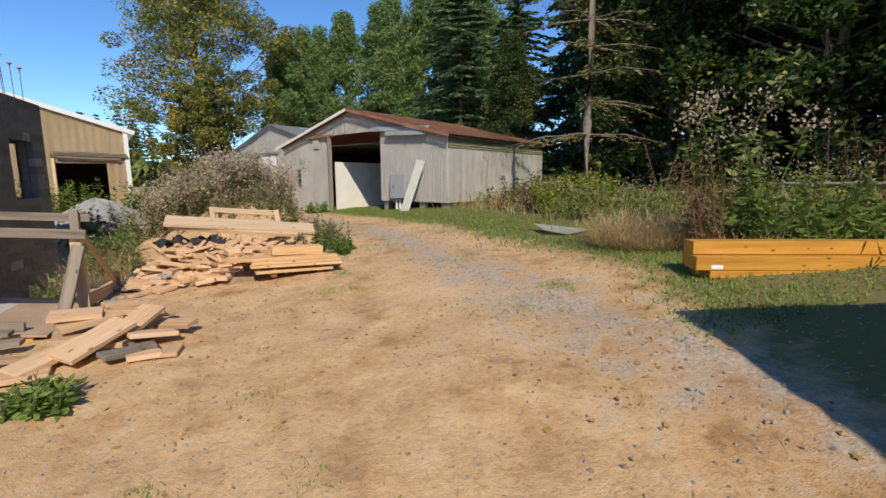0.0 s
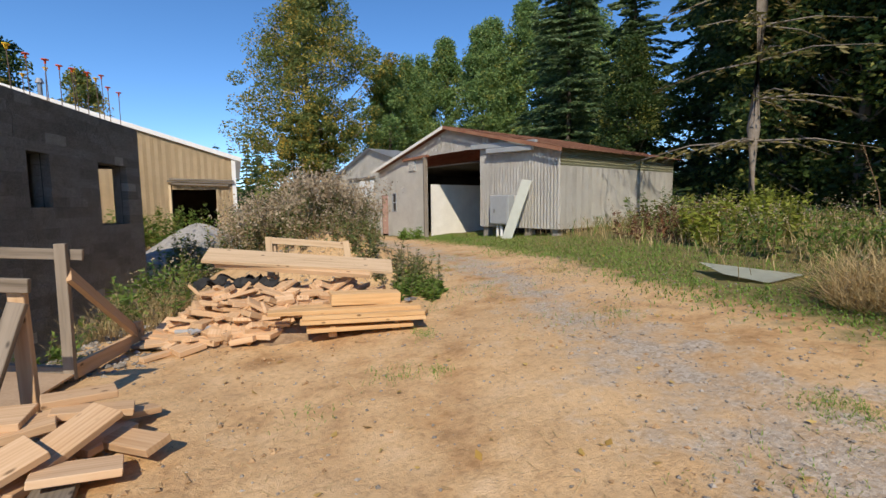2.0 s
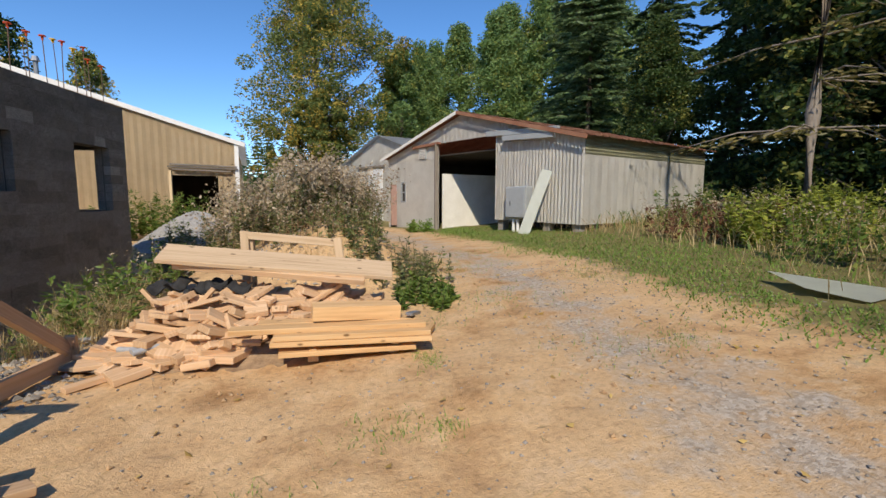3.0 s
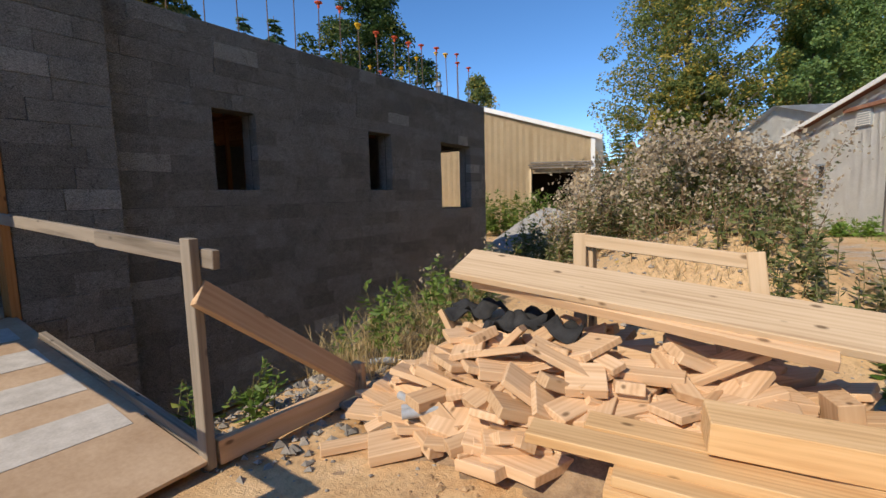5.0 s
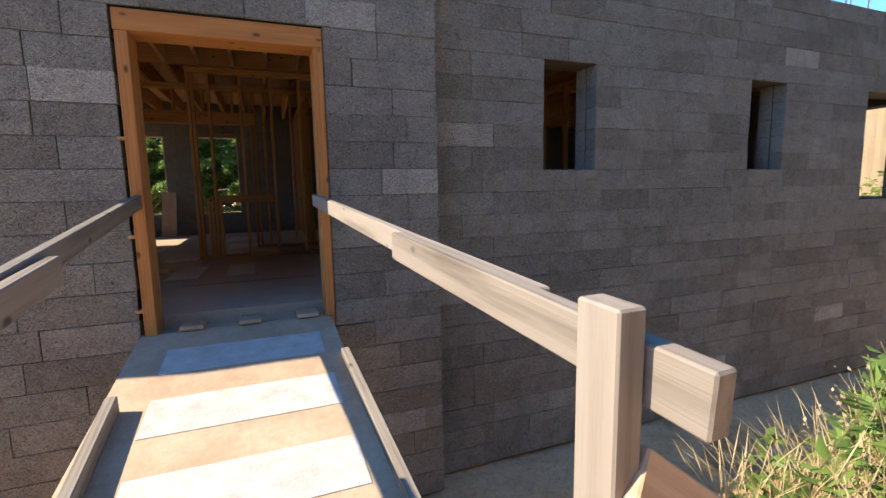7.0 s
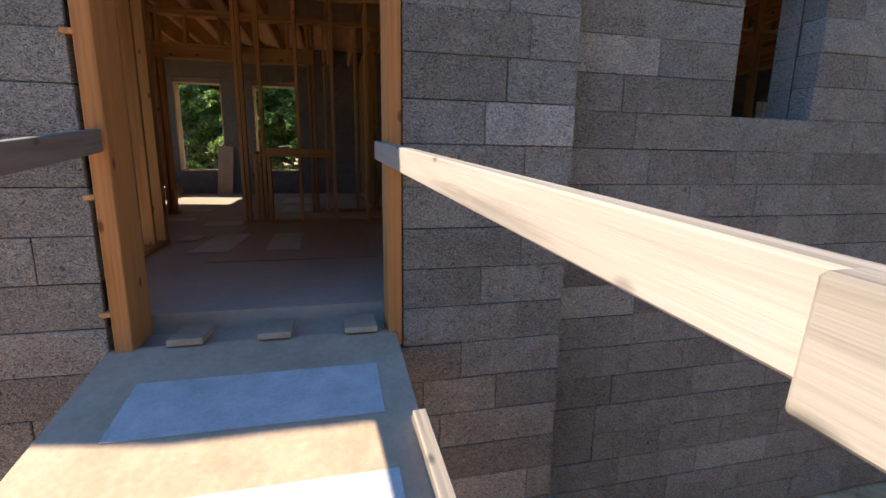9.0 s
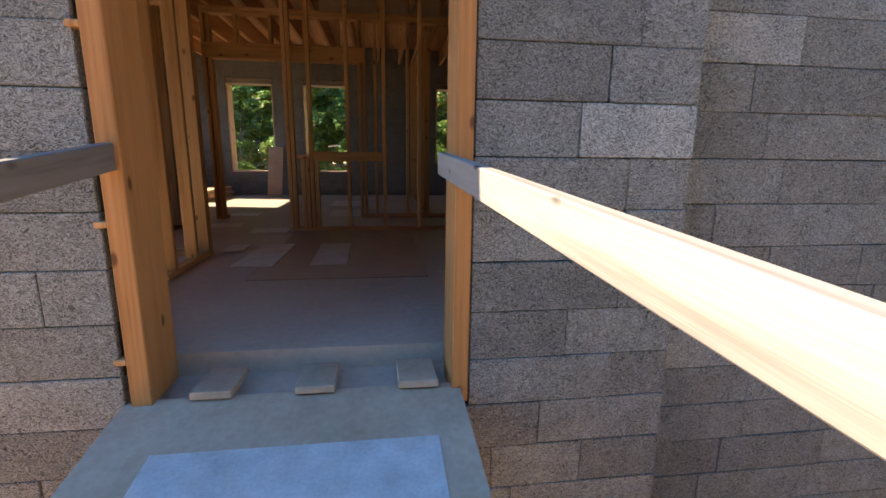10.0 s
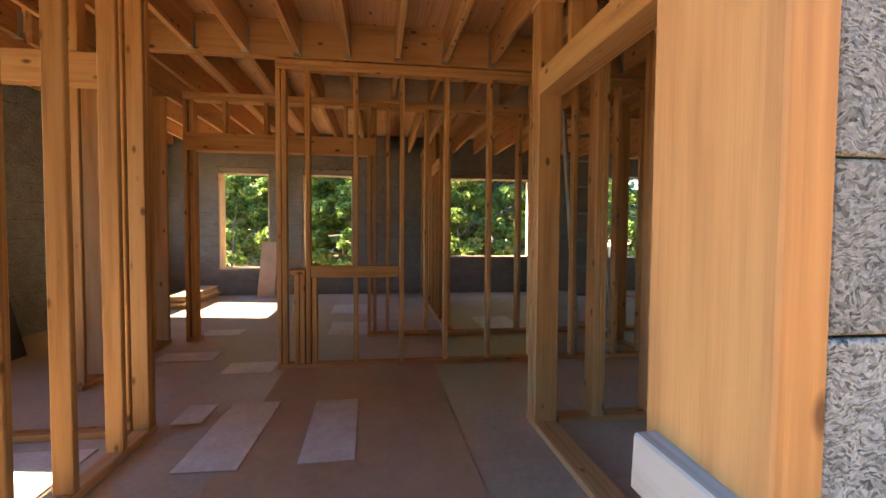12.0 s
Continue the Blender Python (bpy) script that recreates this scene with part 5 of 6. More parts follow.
def conifer(name, label, at, height, spread, seed, leaf, base=1.0, size=0.2, rows=34, bare=0.0, group="", trunk=0.22, bark=None, dense=1.0):
    """A conifer: straight trunk, whorls of drooping boughs, each a fringe of needle sprays."""
    rng = np.random.default_rng(seed)
    t = thing(name, label, "tree", at, group)
    bm = bmesh.new()
    tube_path(bm, [(rng.normal(0, 0.04), rng.normal(0, 0.04), height * i / 6) for i in range(7)], trunk, 0.02, 9)
    Ps, As = [], []
    for k in range(rows):
        h = base + (height - base) * (k / rows) ** 0.9
        f = (h - base) / (height - base)
        for s in range(rng.integers(4, 7)):
            a = rng.uniform(0, 2 * math.pi)
            l = spread * (1 - f) ** 0.8 * rng.uniform(0.65, 1.1) + 0.25
            d = np.array([math.cos(a), math.sin(a), 0])
            n = int(max(6, l / size * 9 * dense))
            u = rng.random(n) ** 0.8
            drop = -0.28 * l * u ** 1.4 + 0.12 * l * u
            side = np.array([-math.sin(a), math.cos(a), 0])
            w = 0.22 * l * (1 - 0.6 * u) * rng.normal(0, 0.6, n)
            p = np.outer(u * l, d) + np.outer(w, side)
            p[:, 2] = h + drop - np.abs(w) * 0.25 + rng.normal(0, 0.04, n)
            if bare:
                keep = rng.random(n) > bare
                p = p[keep]
                n = len(p)
            Ps.append(p)
            As.append(unit(d + side * np.sign(rng.normal(size=(n, 1))) * 0.6 + rng.normal(0, 0.25, (n, 3)) + (0, 0, -0.25)) * (size * rng.uniform(0.5, 1.1, (n, 1))))
            tube_path(bm, [(0, 0, h), tuple(d * l * 0.5 + (0, 0, h - 0.02 * l)), tuple(d * l + (0, 0, h - 0.16 * l))], 0.02 * (1 - f) + 0.008, 0.004, 4)
    P, A = np.concatenate(Ps), np.concatenate(As)
    B = unit(np.cross(A, rng.normal(size=A.shape))) * np.linalg.norm(A, axis=1, keepdims=True) * 0.28
    part("trunk", bm, bark or M_BARK, t, m=Matrix.Translation(at), smooth=True)
    ob = place("crown", quads_mesh("crown", P, A, B, leaf), t, Matrix.Translation(at))
    tagged(ob, kind="stuff")
    return t


def repeat(ob, spots, seed):
    r = random.Random(seed)
    for x, y, s in spots:
        m = Matrix.Translation((x, y, gz(x, y) - 0.1)) @ Matrix.Rotation(r.uniform(0, 6.28), 4, "Z") @ Matrix.Diagonal((s, s, s * r.uniform(0.92, 1.1), 1))
        copy_thing(ob, m)


G = lambda x, y, d=0.1: (x, y, gz(x, y) - d)
# the large tree beyond the outbuildings
broadleaf("maple_tree", "large broadleaf tree turning yellow behind the outbuildings", G(-4.2, 48), 22.5, 8.2, 4.0, 3, L_DECID, 300, 230, 0.125, trunk=0.45, shift=(0.8, 0))
broadleaf("maple_tree", "lower yellowing broadleaf tree beside the large one", G(-3.2, 41), 9.5, 4.6, 0.8, 8, L_DECID, 170, 190, 0.11, trunk=0.22)
broadleaf("maple_tree", "dark green tree behind the outbuilding roof", G(3.2, 46), 14, 4.2, 2.0, 12, L_GROVE, 150, 170, 0.13, trunk=0.25)
slim = broadleaf("alder_tree", "slim tall green tree in the far grove", G(6.2, 60), 19, 2.3, 3, 15, L_GROVE, 120, 170, 0.15, trunk=0.22, group="far grove")
repeat(slim, ((9.0, 66, 1.08), (3.5, 66, 0.95)), 3)
grove = broadleaf("alder_tree", "dense green tree in the far grove", G(14.0, 54), 20, 4.6, 2, 18, L_GROVE, 220, 200, 0.15, trunk=0.3, group="far grove")
repeat(grove, ((18.5, 52, 1.05), (11.0, 60, 0.95), (22.5, 47, 1.0), (17, 60, 1.15), (26, 54, 1.1), (8, 74, 0.9)), 5)
# conifers behind the shed
fir = conifer("fir_tree", "tall dark fir tree behind the shed", G(14.2, 32), 21, 4.4, 22, L_CONIF, 1.5, 0.26, 44, group="firs behind the shed", dense=1.5)
repeat(fir, ((19.5, 33, 0.95), (17.0, 39, 1.1), (23.0, 30, 1.1), (21.5, 24.5, 0.9), (26, 24, 1.05)), 6)
# dark wood on the right
wood = broadleaf("forest_tree", "dense dark green forest tree beside the yard", G(17.5, 19), 17, 4.6, 0.6, 30, L_DARK, 260, 190, 0.13, trunk=0.22, group="dark wood", bark=M_BARKL)
repeat(wood, ((20.0, 14.0, 1.0), (16.6, 9.6, 0.95), (21.5, 9.0, 1.1), (18.2, 4.2, 1.0), (22.0, 0.5, 1.1), (17.2, -0.5, 0.9), (25.5, 5.0, 1.15), (26.0, 14.0, 1.2), (24.5, 20.0, 1.1), (15.8, 14.8, 0.85), (13.6, 23.8, 0.55), (19.5, -4.5, 1.0), (30, 10, 1.3), (30, 1, 1.3), (31, 19, 1.3)), 7)
# the slender half-bare tree in front of the wood
conifer("larch_tree", "slender half-bare conifer with lit trunk at the verge", G(9.7, 12.3), 15, 2.4, 51, L_DRYCON, 2.2, 0.10, 18, 0.80, trunk=0.16, bark=M_BARKL, dense=1.0)
# behind the barn and beyond the house
back = broadleaf("poplar_tree", "thin green tree behind the barn roof", G(-20.7, 43.5), 11.5, 4.2, 2, 60, L_DECID, 120, 90, 0.13, trunk=0.2, group="trees behind the barn")
repeat(back, ((-25.5, 43, 0.85), (-41, 34, 1.0)), 8)
firb = conifer("fir_tree", "dark pointed fir beyond the house", G(-27, 27), 13.5, 3.2, 64, L_CONIF, 1.0, 0.24, 34, group="firs beyond the house")
repeat(firb, ((-31, 22, 1.15), (-24, 32, 0.9), (-35, 30, 1.2), (-29, 17.5, 1.05), (-36, 15, 1.2)), 9)
shrubs = broadleaf("rear_shrub", "lush green shrub outside the rear windows", G(-17.2, 4.6), 3.8, 1.9, 0.0, 70, L_WEED, 75, 110, 0.085, trunk=0.05, group="shrubs behind the house")
repeat(shrubs, ((-16.6, 3.2, 0.8), (-16.4, 6.3, 0.85), (-16.6, 9.2, 0.9), (-18.2, 4.2, 1.3), (-20.5, 7.5, 1.6), (-20.5, 3.6, 1.5), (-17.0, 7.8, 1.0), (-17.6, 10.4, 1.1), (-19.2, 6.2, 1.4), (-18.8, 2.6, 1.2), (-17.3, 1.2, 1.0), (-17.5, 13.4, 1.1), (-19.5, 9.4, 1.5), (-20, 12, 1.5)), 10)
rearw = broadleaf("forest_tree", "tall green tree behind the house", G(-23, 7), 13, 4.0, 1.0, 75, L_DECID, 110, 110, 0.17, trunk=0.2, group="trees behind the house")
repeat(rearw, ((-25, 4.5, 1.1), (-26, 10, 1.1), (-27, 14, 1.2), (-22, 2, 1.0), (-23.5, 12, 1.1), (-26, -2, 1.1), (-24, 17, 1.0), (-29, 8, 1.2)), 11)


broadleaf("forest_tree", "broad dark tree beyond the house and barn", G(-20, 28.5), 14.5, 5.0, 2.0, 81, L_DARK, 200, 170, 0.12, trunk=0.25)


# ---- distant wooded hills ----
def hills():
    rng = np.random.default_rng(90)
    n = 26000
    ang = rng.uniform(radians(35), radians(150), n)
    dist = rng.uniform(110, 260, n)
    x, y = dist * np.cos(ang), dist * np.sin(ang)
    ridge = 4 + 12 * np.sin(ang * 5.0 + 0.6) ** 2
    z = (dist - 110) / 150 * ridge + rng.uniform(0, 5.0, n)
    P = np.stack([x, y, z], 1)
    A = unit(rng.normal(size=(n, 3)) * (0.6, 0.6, 0.8) + (0, 0, 0.6)) * rng.uniform(1.0, 2.6, (n, 1))
    B = unit(np.cross(A, rng.normal(size=(n, 3)))) * np.linalg.norm(A, axis=1, keepdims=True) * 0.6
    ob = new("backdrop", quads_mesh("backdrop", P, A, B, L_DARK))
    tagged(ob, "distant low wooded hills beyond the field", "woods", kind="structure")
    spire = conifer("far_fir", "small pointed fir on the far hillside", (-24, 118, 2), 15, 3.0, 95, L_CONIF, 0.5, 0.7, 16, group="far firs")
    r = random.Random(12)
    for k in range(26):
        a, d = radians(r.uniform(84, 118)), r.uniform(120, 190)
        copy_thing(spire, Matrix.Translation((d * math.cos(a), d * math.sin(a), 2 + (d - 110) * 0.05)) @ Matrix.Diagonal((1, 1, r.uniform(0.6, 1.3), 1)))


hills()


# ---- weeds and grass ----
def blades(rng, X, Y, h, w, lean=0.35, clump=1):
    """Upright bent blades rooted on the ground, each of two leaf quads."""
    n = len(X)
    Z = ground_z(X, Y)
    a = rng.uniform(0, 2 * np.pi, n)
    H = h * rng.uniform(0.5, 1.15, n)
    d = np.stack([np.cos(a), np.sin(a), np.zeros(n)], 1)
    up = unit(np.stack([np.zeros(n), np.zeros(n), np.ones(n)], 1) + d * rng.uniform(0.1, lean, (n, 1)))
    up2 = unit(up + d * rng.uniform(0.3, 1.2, (n, 1)))
    root = np.stack([X, Y, Z - 0.01], 1)
    side = np.stack([-np.sin(a), np.cos(a), np.zeros(n)], 1) * w
    P1 = root + up * (H * 0.3)[:, None]
    A1 = up * (H * 0.3)[:, None]
    P2 = root + up * (H * 0.6)[:, None] + up2 * (H * 0.22)[:, None]
    A2 = up2 * (H * 0.24)[:, None]
    return np.concatenate([P1, P2]), np.concatenate([A1, A2]), np.concatenate([side, side * 0.7])


def stuff(name, label, category, P, A, B, material):
    return tagged(new(name, quads_mesh(name, P, A, B, material)), label, category, kind="stuff")


def band(rng, n, x0, x1, y0, y1, keep):
    X, Y = rng.uniform(x0, x1, n), rng.uniform(y0, y1, n)
    k = keep(X, Y, rng)
    return X[k], Y[k]


vr = np.random.default_rng(101)


def verge(X, Y, rng):
    edge = road_edge(Y) + 0.2 * np.sin(Y * 1.3) + rng.normal(0, 0.3, len(X))
    return (X > edge) & (X < 11)


X, Y = band(vr, 75000, 2.0, 9.0, 3.0, 22, verge)
k = ((X - road_edge(Y)) < vr.uniform(0.2, 3.4, len(X))) & (np.hypot((X - 5.75) / 0.5, (Y - 8.2) / 0.75) > 1)
stuff("grass", "short green grass along the road verge", "grass", *blades(vr, X[k], Y[k], 0.085, 0.011, 1.1), L_GRASS)
X, Y = band(vr, 9000, 5.2, 15, 4.5, 22, lambda x, y, r: x > road_edge(y) + 1.9 + 0.12 * np.maximum(y - 8, 0) + r.normal(0, 0.5, len(x)))
stuff("tall_grass", "tall dry yellow grass before the wood", "grass", *blades(vr, X, Y, 0.55, 0.008, 0.7), L_STRAW)
X, Y = band(vr, 5000, 6.2, 16, 2.0, 24, lambda x, y, r: x > road_edge(y) + 2.5 + 0.16 * np.maximum(y - 8, 0) + r.normal(0, 0.6, len(x)))
P, A, B = blades(vr, X, Y, 0.6, 0.022, 0.7)
stuff("weeds", "rank green weeds at the edge of the wood", "weeds", P, A, B, L_WEED)
# scattered tufts on the road and by the heaps
tx, ty = [], []
for cx, cy, n, s in ((1.05, 6.75, 130, 0.16), (3.2, 7.6, 240, 0.4), (2.4, 9.6, 300, 0.5), (2.9, 4.7, 130, 0.28), (0.35, 6.2, 50, 0.16), (2.2, 12, 400, 0.6), (3.6, 14, 500, 0.9), (-0.35, 3.1, 60, 0.1), (0.4, 2.9, 60, 0.15), (1.4, 8.9, 160, 0.25), (0.2, 4.0, 40, 0.1)):
    tx.append(vr.normal(cx, s, n))
    ty.append(vr.normal(cy, s * 0.8, n))
X, Y = np.concatenate(tx), np.concatenate(ty)
stuff("grass_tufts", "sparse grass tufts on the dirt road", "grass", *blades(vr, X, Y, 0.07, 0.004, 0.9), L_GRASS)
# straw and twigs lying about
n = 5000
X, Y = vr.uniform(-2.0, 5.2, n), vr.uniform(0.5, 11, n)
k = (vr.random(n) < 0.35) | (np.sin(1.1 * X + 0.7 * Y) * np.sin(0.8 * Y - 0.6 * X + 1) > 0.1)
X, Y = X[k], Y[k]
a = vr.uniform(0, np.pi, len(X))
L = (0.012 + 0.09 * vr.random(len(X)) ** 3)[:, None]
A = np.stack([np.cos(a), np.sin(a), vr.normal(0, 0.08, len(X))], 1) * L
B = np.stack([-np.sin(a), np.cos(a), np.zeros(len(X))], 1) * 0.0028
stuff("straw_litter", "dry straw and twig litter on the dirt", "litter", np.stack([X, Y, ground_z(X, Y) + 0.008], 1), A, B, L_STRAW)
n = 260
X, Y = vr.uniform(-1.5, 6.5, n), vr.uniform(1.5, 12, n)
P, A, B = np.stack([X, Y, ground_z(X, Y) + 0.02], 1), unit(vr.normal(size=(n, 3)) * (1, 1, 0.25)) * vr.uniform(0.015, 0.04, (n, 1)), None
B = unit(np.cross(A, (0, 0, 1) + vr.normal(0, 0.3, (n, 3)))) * np.linalg.norm(A, axis=1, keepdims=True) * 0.6
stuff("fallen_leaves", "yellow and brown fallen leaves on the dirt", "leaves", P, A, B, L_FALLEN)


def stones(n, x0, x1, y0, y1, keep, smin, smax, seed, name, label, material=None):
    rng = np.random.default_rng(seed)
    X, Y = rng.uniform(x0, x1, n), rng.uniform(y0, y1, n)
    k = keep(X, Y, rng)
    X, Y = X[k], Y[k]
    base = np.array([(1, 0, 0), (-1, 0, 0), (0, 1, 0), (0, -1, 0), (0, 0, 1), (0, 0, -1)], float)
    tri = [(0, 2, 4), (2, 1, 4), (1, 3, 4), (3, 0, 4), (2, 0, 5), (1, 2, 5), (3, 1, 5), (0, 3, 5)]
    m = len(X)
    S = smin + (smax - smin) * rng.random(m) ** 3
    V = base[None] * (S[:, None, None] * rng.uniform(0.6, 1.3, (m, 6, 1))) * np.array((1, 1, 0.65))
    a = rng.uniform(0, 6.28, m)
    c, s = np.cos(a)[:, None], np.sin(a)[:, None]
    V = np.stack([V[..., 0] * c - V[..., 1] * s, V[..., 0] * s + V[..., 1] * c, V[..., 2]], -1)
    V += np.stack([X, Y, ground_z(X, Y) + S * 0.2], 1)[:, None]
    F = (np.arange(m)[:, None, None] * 6 + np.array(tri)[None]).reshape(-1, 3)
    me = raw_mesh(name, V.reshape(-1, 3).tolist(), F.tolist(), material or M_STONE)
    tagged(new(name, me), label, "stones", kind="stuff")


stones(26000, -2.2, 5.6, 0.3, 12, lambda x, y, r: (np.abs(x - 3.0 - 0.12 * (y - 5)) < r.exponential(0.8, len(x))) | (r.random(len(x)) < 0.22), 0.004, 0.02, 7, "pebbles", "loose grey and brown pebbles on the road")
stones(4000, -2.2, 3.2, 0.6, 8.0, lambda x, y, r: np.sin(1.3 * x + 0.8 * y + 1) * np.sin(0.9 * y - 0.7 * x) > r.normal(0.15, 0.35, len(x)), 0.005, 0.028, 17, "clods", "crumbled brown clods of dry soil on the yard", M_CLOD)
stones(3500, -3.3, -1.2, 7.4, 10.2, lambda x, y, r: np.abs(x + 2.1) < r.exponential(0.35, len(x)) + 0.15, 0.008, 0.05, 8, "rubble", "pale broken rubble on the trench bank")
stones(1100, -1.4, 1.6, 9.6, 13.0, lambda x, y, r: r.random(len(x)) < 0.7, 0.008, 0.045, 9, "rubble", "pale clods and rubble on the soil mound")


def stalks(rng, spots, h, material_stem, leafmat, headmat, name, label, category, leaf=0.05, leaves=26, heads=40, head_r=0.16, head_size=0.03, stem_r=0.006, head_h=0.8):
    """A stand of tall weeds: leaning stems, leaves along them, fluffy or seedy heads on top."""
    bm = bmesh.new()
    LP, LA, HP = [], [], []
    for x, y in spots:
        H = h * rng.uniform(0.6, 1.12)
        z = gz(x, y)
        dx, dy = rng.normal(0, 0.16, 2) * H
        pts = [(x, y, z - 0.03), (x + dx * 0.3, y + dy * 0.3, z + H * 0.5), (x + dx, y + dy, z + H)]
        tube_path(bm, pts, stem_r, stem_r * 0.4, 4)
        u = rng.uniform(0.12, 0.95, leaves)
        base = np.array(pts[0]) + np.outer(u, np.array(pts[2]) - np.array(pts[0]))
        d = unit(rng.normal(size=(leaves, 3)) * (1, 1, 0.35) + (0, 0, 0.15))
        ln = leaf * rng.uniform(0.6, 1.3, (leaves, 1)) * (1.2 - 0.6 * u[:, None])
        LP.append(base + d * ln)
        LA.append(d * ln)
        if heads:
            d = rng.normal(size=(heads, 3)) * (head_r, head_r, head_r * 0.9)
            HP.append(np.array(pts[2]) + d + (0, 0, -head_r * (1 - head_h)))
    t = tagged(new(name), label, category)
    tagged(part("stalk_growth", bm, material_stem, t), kind="stuff")
    P, A = np.concatenate(LP), np.concatenate(LA)
    B = unit(np.cross(A, rng.normal(size=A.shape) * 0.4 + (0, 0, 1))) * np.linalg.norm(A, axis=1, keepdims=True) * 0.42
    tagged(place("foliage", quads_mesh("foliage", P, A, B, leafmat), t), kind="stuff")
    if heads:
        P = np.concatenate(HP)
        A = unit(rng.normal(size=P.shape)) * head_size * rng.uniform(0.6, 1.3, (len(P), 1))
        B = unit(np.cross(A, rng.normal(size=P.shape))) * np.linalg.norm(A, axis=1, keepdims=True) * 0.6
        tagged(place("fluff", quads_mesh("fluff", P, A, B, headmat), t), kind="stuff")
    return t


def spread_spots(rng, n, cx, cy, sx, sy):
    return [(cx + sx * a, cy + sy * b) for a, b in rng.uniform(-1, 1, (n, 2)) if a * a + b * b < 1.1]


vr = np.random.default_rng(202)
M_STEMG = plain("green_brown_stems", (0.10, 0.10, 0.04), (0.22, 0.19, 0.09), 12, 0.9, 0, vary=0)
M_STEMD = plain("dead_stems", (0.16, 0.09, 0.05), (0.30, 0.20, 0.12), 12, 0.9, 0, vary=0)
stalks(vr, spread_spots(vr, 250, -0.75, 14.6, 1.7, 2.4), 1.2, M_STEMD, L_DULL, L_FLUFF, "withered_thicket", "thicket of withered goldenrod with fluffy tan seed heads", "weeds", 0.055, 70, 48, 0.14, 0.032)
stalks(vr, spread_spots(vr, 110, 0.1, 13.6, 0.9, 1.4), 1.1, M_STEMD, L_DULL, L_FLUFF, "withered_thicket", "thicket of withered goldenrod on the soil mound", "weeds", 0.05, 70, 42, 0.13, 0.03)
stalks(vr, spread_spots(vr, 60, -3.6, 18.0, 1.2, 1.6), 0.9, M_STEMD, L_DULL, L_FLUFF, "withered_thicket", "low thicket of weeds before the gravel heap", "weeds", 0.08, 30, 30, 0.14, 0.025)
stalks(vr, spread_spots(vr, 80, 1.3, 10.8, 0.75, 0.9), 0.42, M_STEMG, L_DULL, L_FLUFF, "green_weeds", "bushy green weeds on the soil mound edge", "weeds", 0.05, 26, 0)
stalks(vr, spread_spots(vr, 90, 0.2, 12.0, 0.9, 0.8), 0.5, M_STEMD, L_DULL, L_FLUFF, "dry_weeds", "thin dry weeds on the bare soil mound", "weeds", 0.045, 22, 8, 0.08, 0.02)
X, Y = band(vr, 2200, -0.9, 1.4, 10.2, 12.6, lambda x, y, r: np.hypot((x - 0.2) / 0.9, (y - 11.2) / 0.9) < r.uniform(0.3, 1.0, len(x)))
stuff("dry_grass", "dry yellow grass on the face of the soil mound", "grass", *blades(vr, X, Y, 0.3, 0.004, 1.3), L_STRAW)
stalks(vr, spread_spots(vr, 60, 1.6, 9.9, 0.4, 0.5), 0.22, M_STEMG, L_WEED, L_FLUFF, "green_weeds", "low green weeds beside the plank heap", "weeds", 0.05, 34, 0)
stalks(vr, spread_spots(vr, 40, -2.25, 9.7, 0.6, 0.8), 0.7, M_STEMG, L_WEED, L_FLUFF, "green_weeds", "leafy green weeds on the trench bank", "weeds", 0.07, 24, 0)
stalks(vr, spread_spots(vr, 70, -2.9, 11.6, 0.8, 1.6), 0.75, M_STEMG, L_WEED, L_FLUFF, "green_weeds", "leafy green weeds along the house trench", "weeds", 0.07, 24, 8, 0.08, 0.02)
stalks(vr, spread_spots(vr, 16, -2.35, 7.95, 0.25, 0.45), 0.34, M_STEMG, L_WEED, L_FLUFF, "green_weeds", "broad-leaved weeds in the trench beside the ramp", "weeds", 0.05, 14, 0)
stalks(vr, spread_spots(vr, 70, -4.6, 18.8, 1.3, 1.0), 1.1, M_STEMG, L_DULL, L_FLUFF, "green_weeds", "rank green weeds in the hollow before the gravel heap", "weeds", 0.09, 40, 0)
stalks(vr, spread_spots(vr, 40, -3.6, 20.0, 2.6, 1.6), 1.0, M_STEMG, L_WEED, L_FLUFF, "green_weeds", "green weeds around the gravel heap", "weeds", 0.1, 40, 0)
stalks(vr, spread_spots(vr, 70, -7.8, 24.2, 2.4, 1.4), 1.9, M_STEMG, L_WEED, L_FLUFF, "bramble_bush", "green bramble bush against the tan barn", "bush", 0.13, 60, 0)
stalks(vr, spread_spots(vr, 24, -5.0, 25.6, 0.5, 0.7), 1.8, M_STEMG, L_WEED, L_FLUFF, "bramble_bush", "green bramble bush at the barn corner", "bush", 0.12, 60, 0)
X, Y = band(vr, 2600, -3.0, -1.6, 8.6, 11.2, lambda x, y, r: np.hypot((x + 2.25) / 0.55, (y - 9.5) / 1.3) < 1)
stuff("dry_grass", "dry yellow grass hanging over the trench bank", "grass", *blades(vr, X, Y, 0.5, 0.004, 1.1), L_STRAW)
X, Y = band(vr, 6500, 5.2, 7.0, 5.4, 7.3, lambda x, y, r: np.hypot((x - 6.1) / 0.75, (y - 6.35) / 0.8) < 1)
P, A, B = blades(vr, X, Y, 0.62, 0.006, 2.4)
stuff("straw_heap", "heap of bent dead straw-coloured grass", "grass", P, A, B, L_STRAW)
stalks(vr, spread_spots(vr, 34, 6.2, 5.35, 0.4, 0.4), 1.15, M_STEMD, L_RUST, L_RUST, "dead_dock", "rust-brown dead dock stems", "weeds", 0.035, 40, 20, 0.1, 0.02)
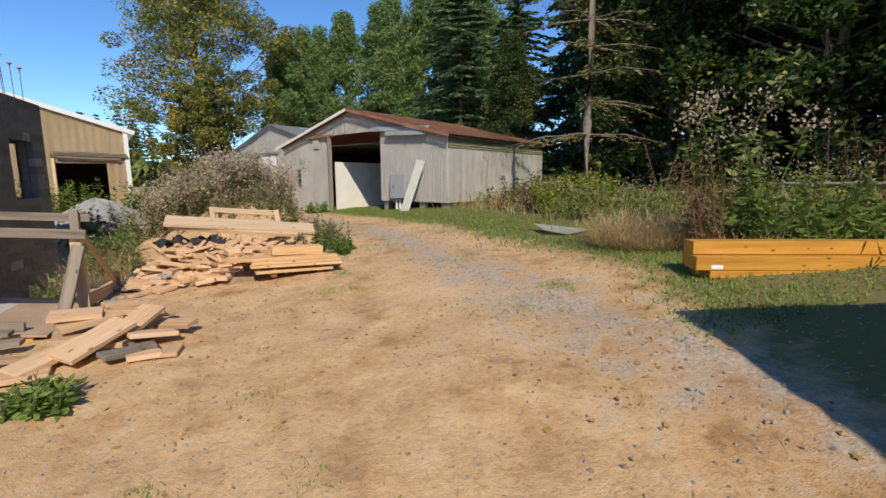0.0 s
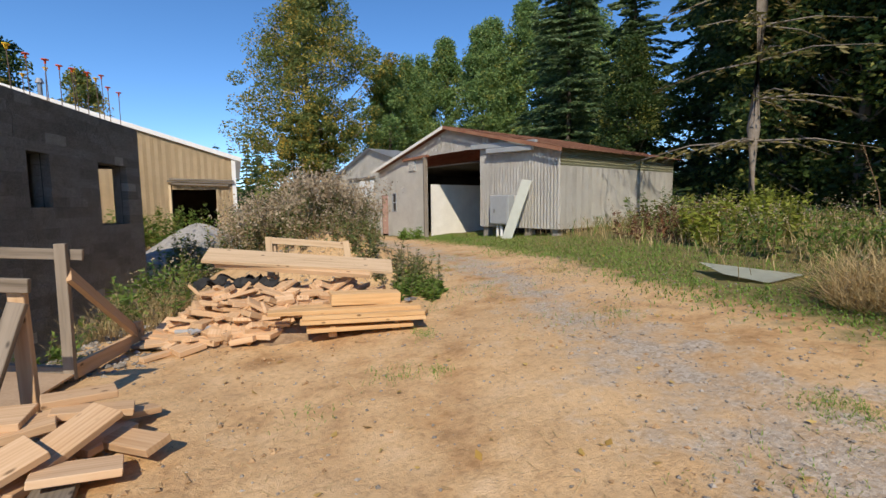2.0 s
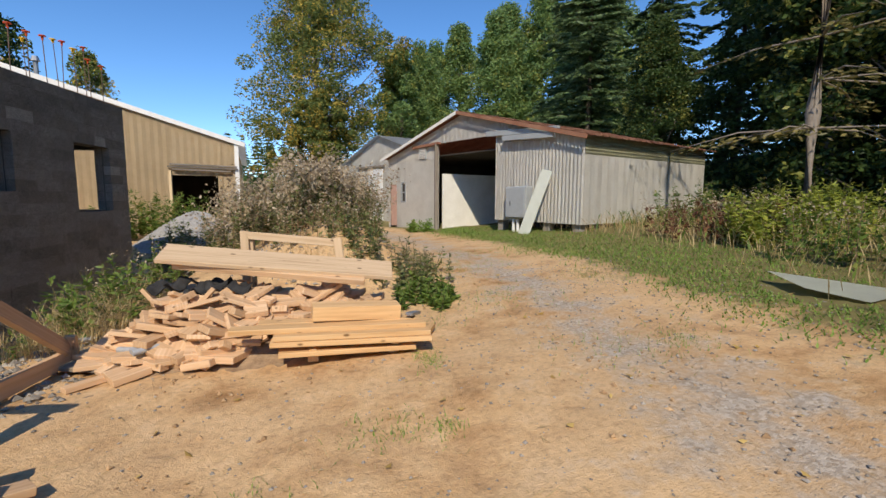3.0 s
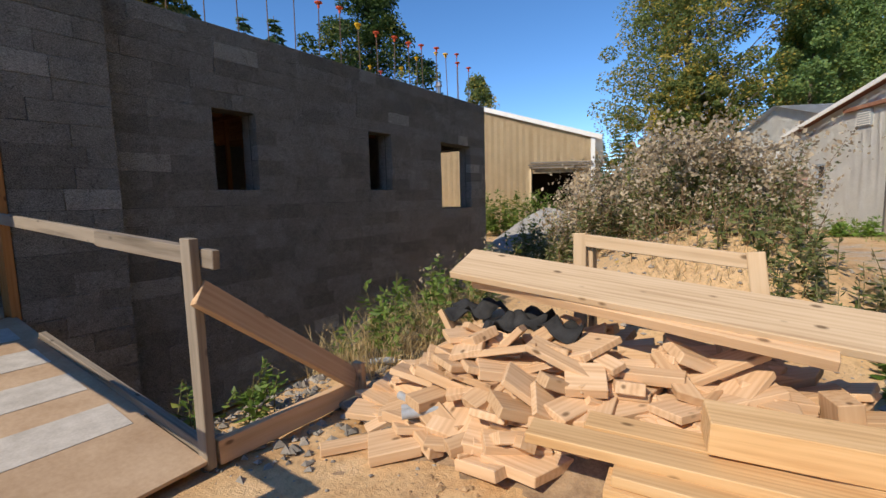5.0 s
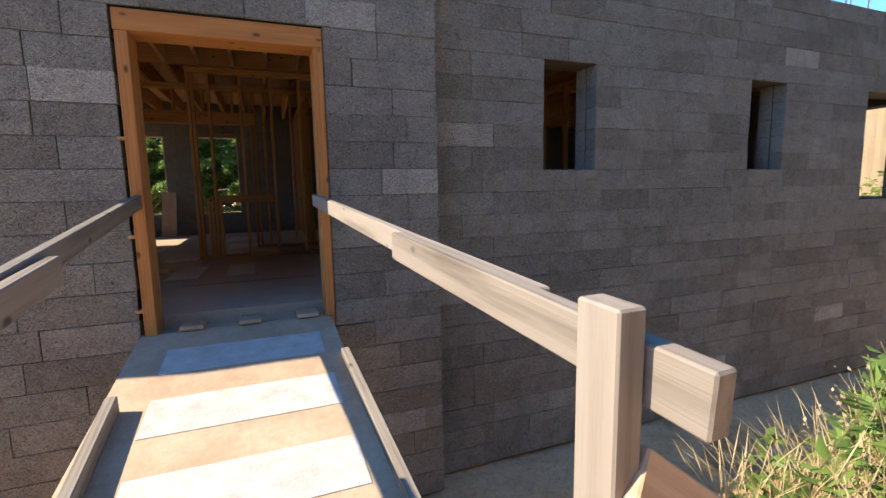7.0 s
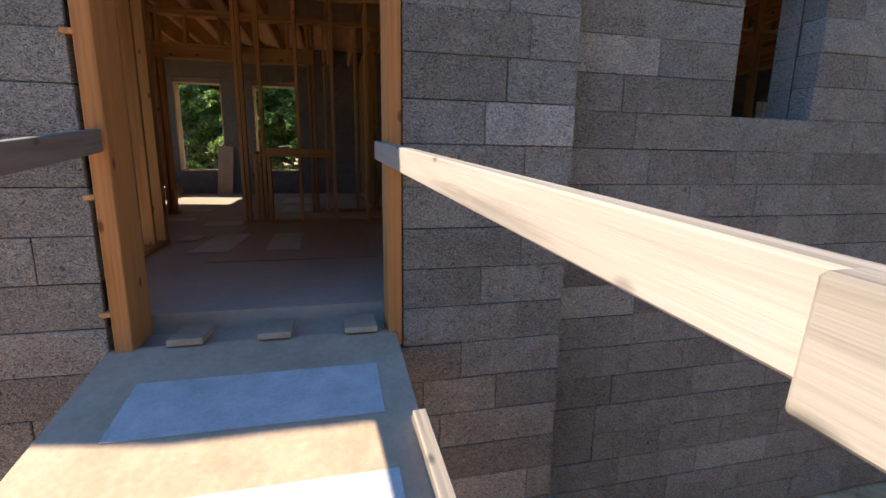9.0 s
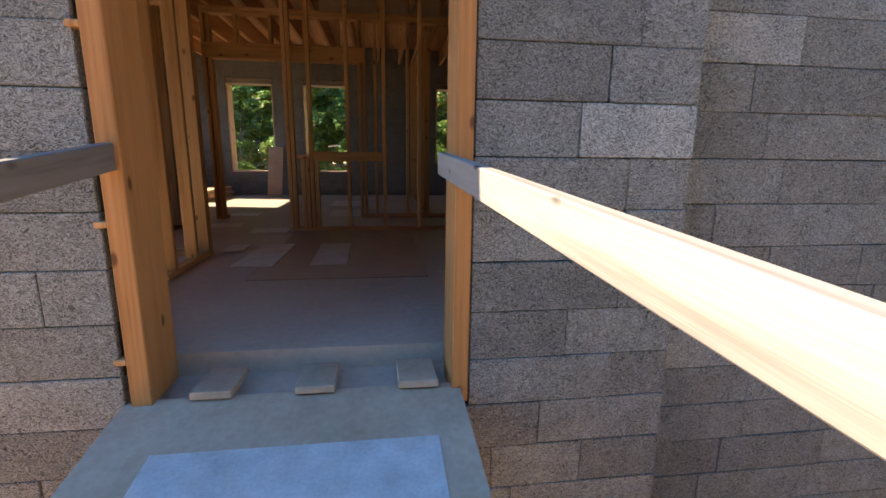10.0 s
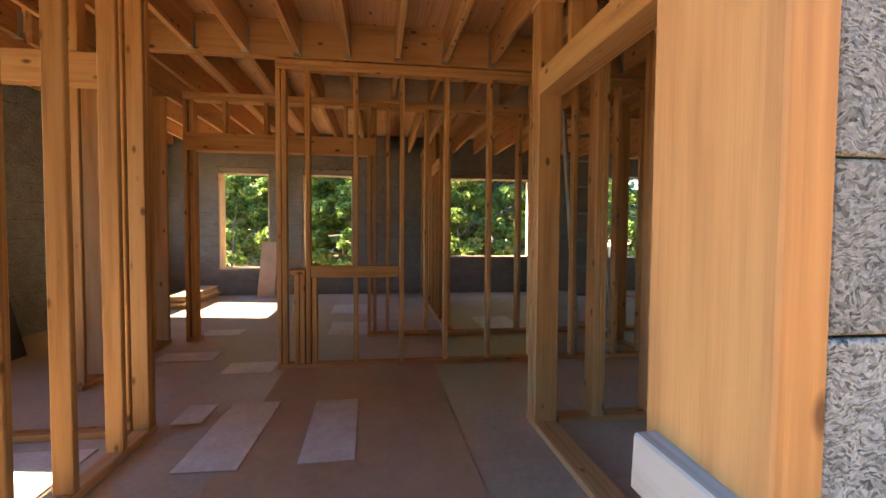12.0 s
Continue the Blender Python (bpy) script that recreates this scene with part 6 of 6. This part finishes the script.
stalks(vr, spread_spots(vr, 9, 6.75, 5.3, 0.5, 0.5), 1.95, M_STEMG, L_WEED, L_FLUFF, "tall_thistle", "tall thistles with pale fluffy heads", "weeds", 0.12, 46, 90, 0.13, 0.03, 0.01)
stalks(vr, spread_spots(vr, 60, 8.0, 4.8, 1.3, 1.8), 1.1, M_STEMG, L_WEED, L_FLUFF, "green_weeds", "grey-green weeds behind the stacked beams", "weeds", 0.09, 40, 12, 0.1, 0.02)
stalks(vr, spread_spots(vr, 40, 10.0, 4.6, 1.0, 1.5), 1.7, M_STEMD, L_RUST, L_RUST, "dead_dock", "tall rust-brown dead stems before the wood", "weeds", 0.05, 30, 20, 0.1, 0.02)
stalks(vr, spread_spots(vr, 100, 8.7, 11.5, 1.3, 0.9), 1.0, M_STEMG, L_YEL, L_FLUFF, "lime_shrub", "yellow-green shrub under the slender conifer", "shrub", 0.09, 46, 0)
stalks(vr, spread_spots(vr, 60, 8.4, 13.0, 1.4, 1.4), 0.8, M_STEMD, L_RUST, L_FLUFF, "dry_weeds", "dry brown weeds beside the shed", "weeds", 0.07, 30, 16, 0.1, 0.02)
stalks(vr, spread_spots(vr, 60, 7.9, 9.0, 1.2, 1.6), 0.8, M_STEMD, L_WEED, L_FLUFF, "dry_weeds", "mixed dry and green weeds behind the white sheet", "weeds", 0.07, 30, 10, 0.1, 0.02)
stalks(vr, spread_spots(vr, 30, 10.2, 15.6, 1.2, 1.4), 1.2, M_STEMG, L_WEED, L_FLUFF, "green_weeds", "green weeds along the shed side", "weeds", 0.1, 40, 0)
stalks(vr, [(9.2, 8.9), (8.9, 8.2), (9.6, 9.4), (10.3, 7.4)], 1.9, M_STEMD, L_STRAW, L_STRAW, "mullein", "tall dry leaning mullein spikes", "weeds", 0.03, 60, 0, stem_r=0.012)
stalks(vr, spread_spots(vr, 26, -1.2, 4.45, 0.2, 0.22), 0.2, M_STEMG, L_WEED, L_FLUFF, "green_weeds", "bright green leafy weed on the dirt", "weeds", 0.06, 16, 0)
stalks(vr, spread_spots(vr, 20, 2.6, 21.6, 0.4, 0.5), 0.5, M_STEMG, L_GRASS, L_FLUFF, "green_weeds", "green weeds before the shed wall", "weeds", 0.09, 30, 0)
# small grass tufts on the drive
tv = np.random.default_rng(404)
for cx, cy, sx, sy, n in ((3.56, 5.08, 0.24, 0.30, 420), (1.43, 7.9, 0.14, 0.30, 200), (1.40, 6.68, 0.13, 0.12, 90), (4.14, 10.5, 0.32, 0.65, 420), (3.6, 7.6, 0.22, 0.3, 130)):
    X, Y = tv.normal(cx, sx * 0.5, n), tv.normal(cy, sy * 0.5, n)
    stuff("grass_tuft", "thin green grass tuft on the packed dirt drive", "grass", *blades(tv, X, Y, 0.06, 0.004, 1.2), L_GRASS)
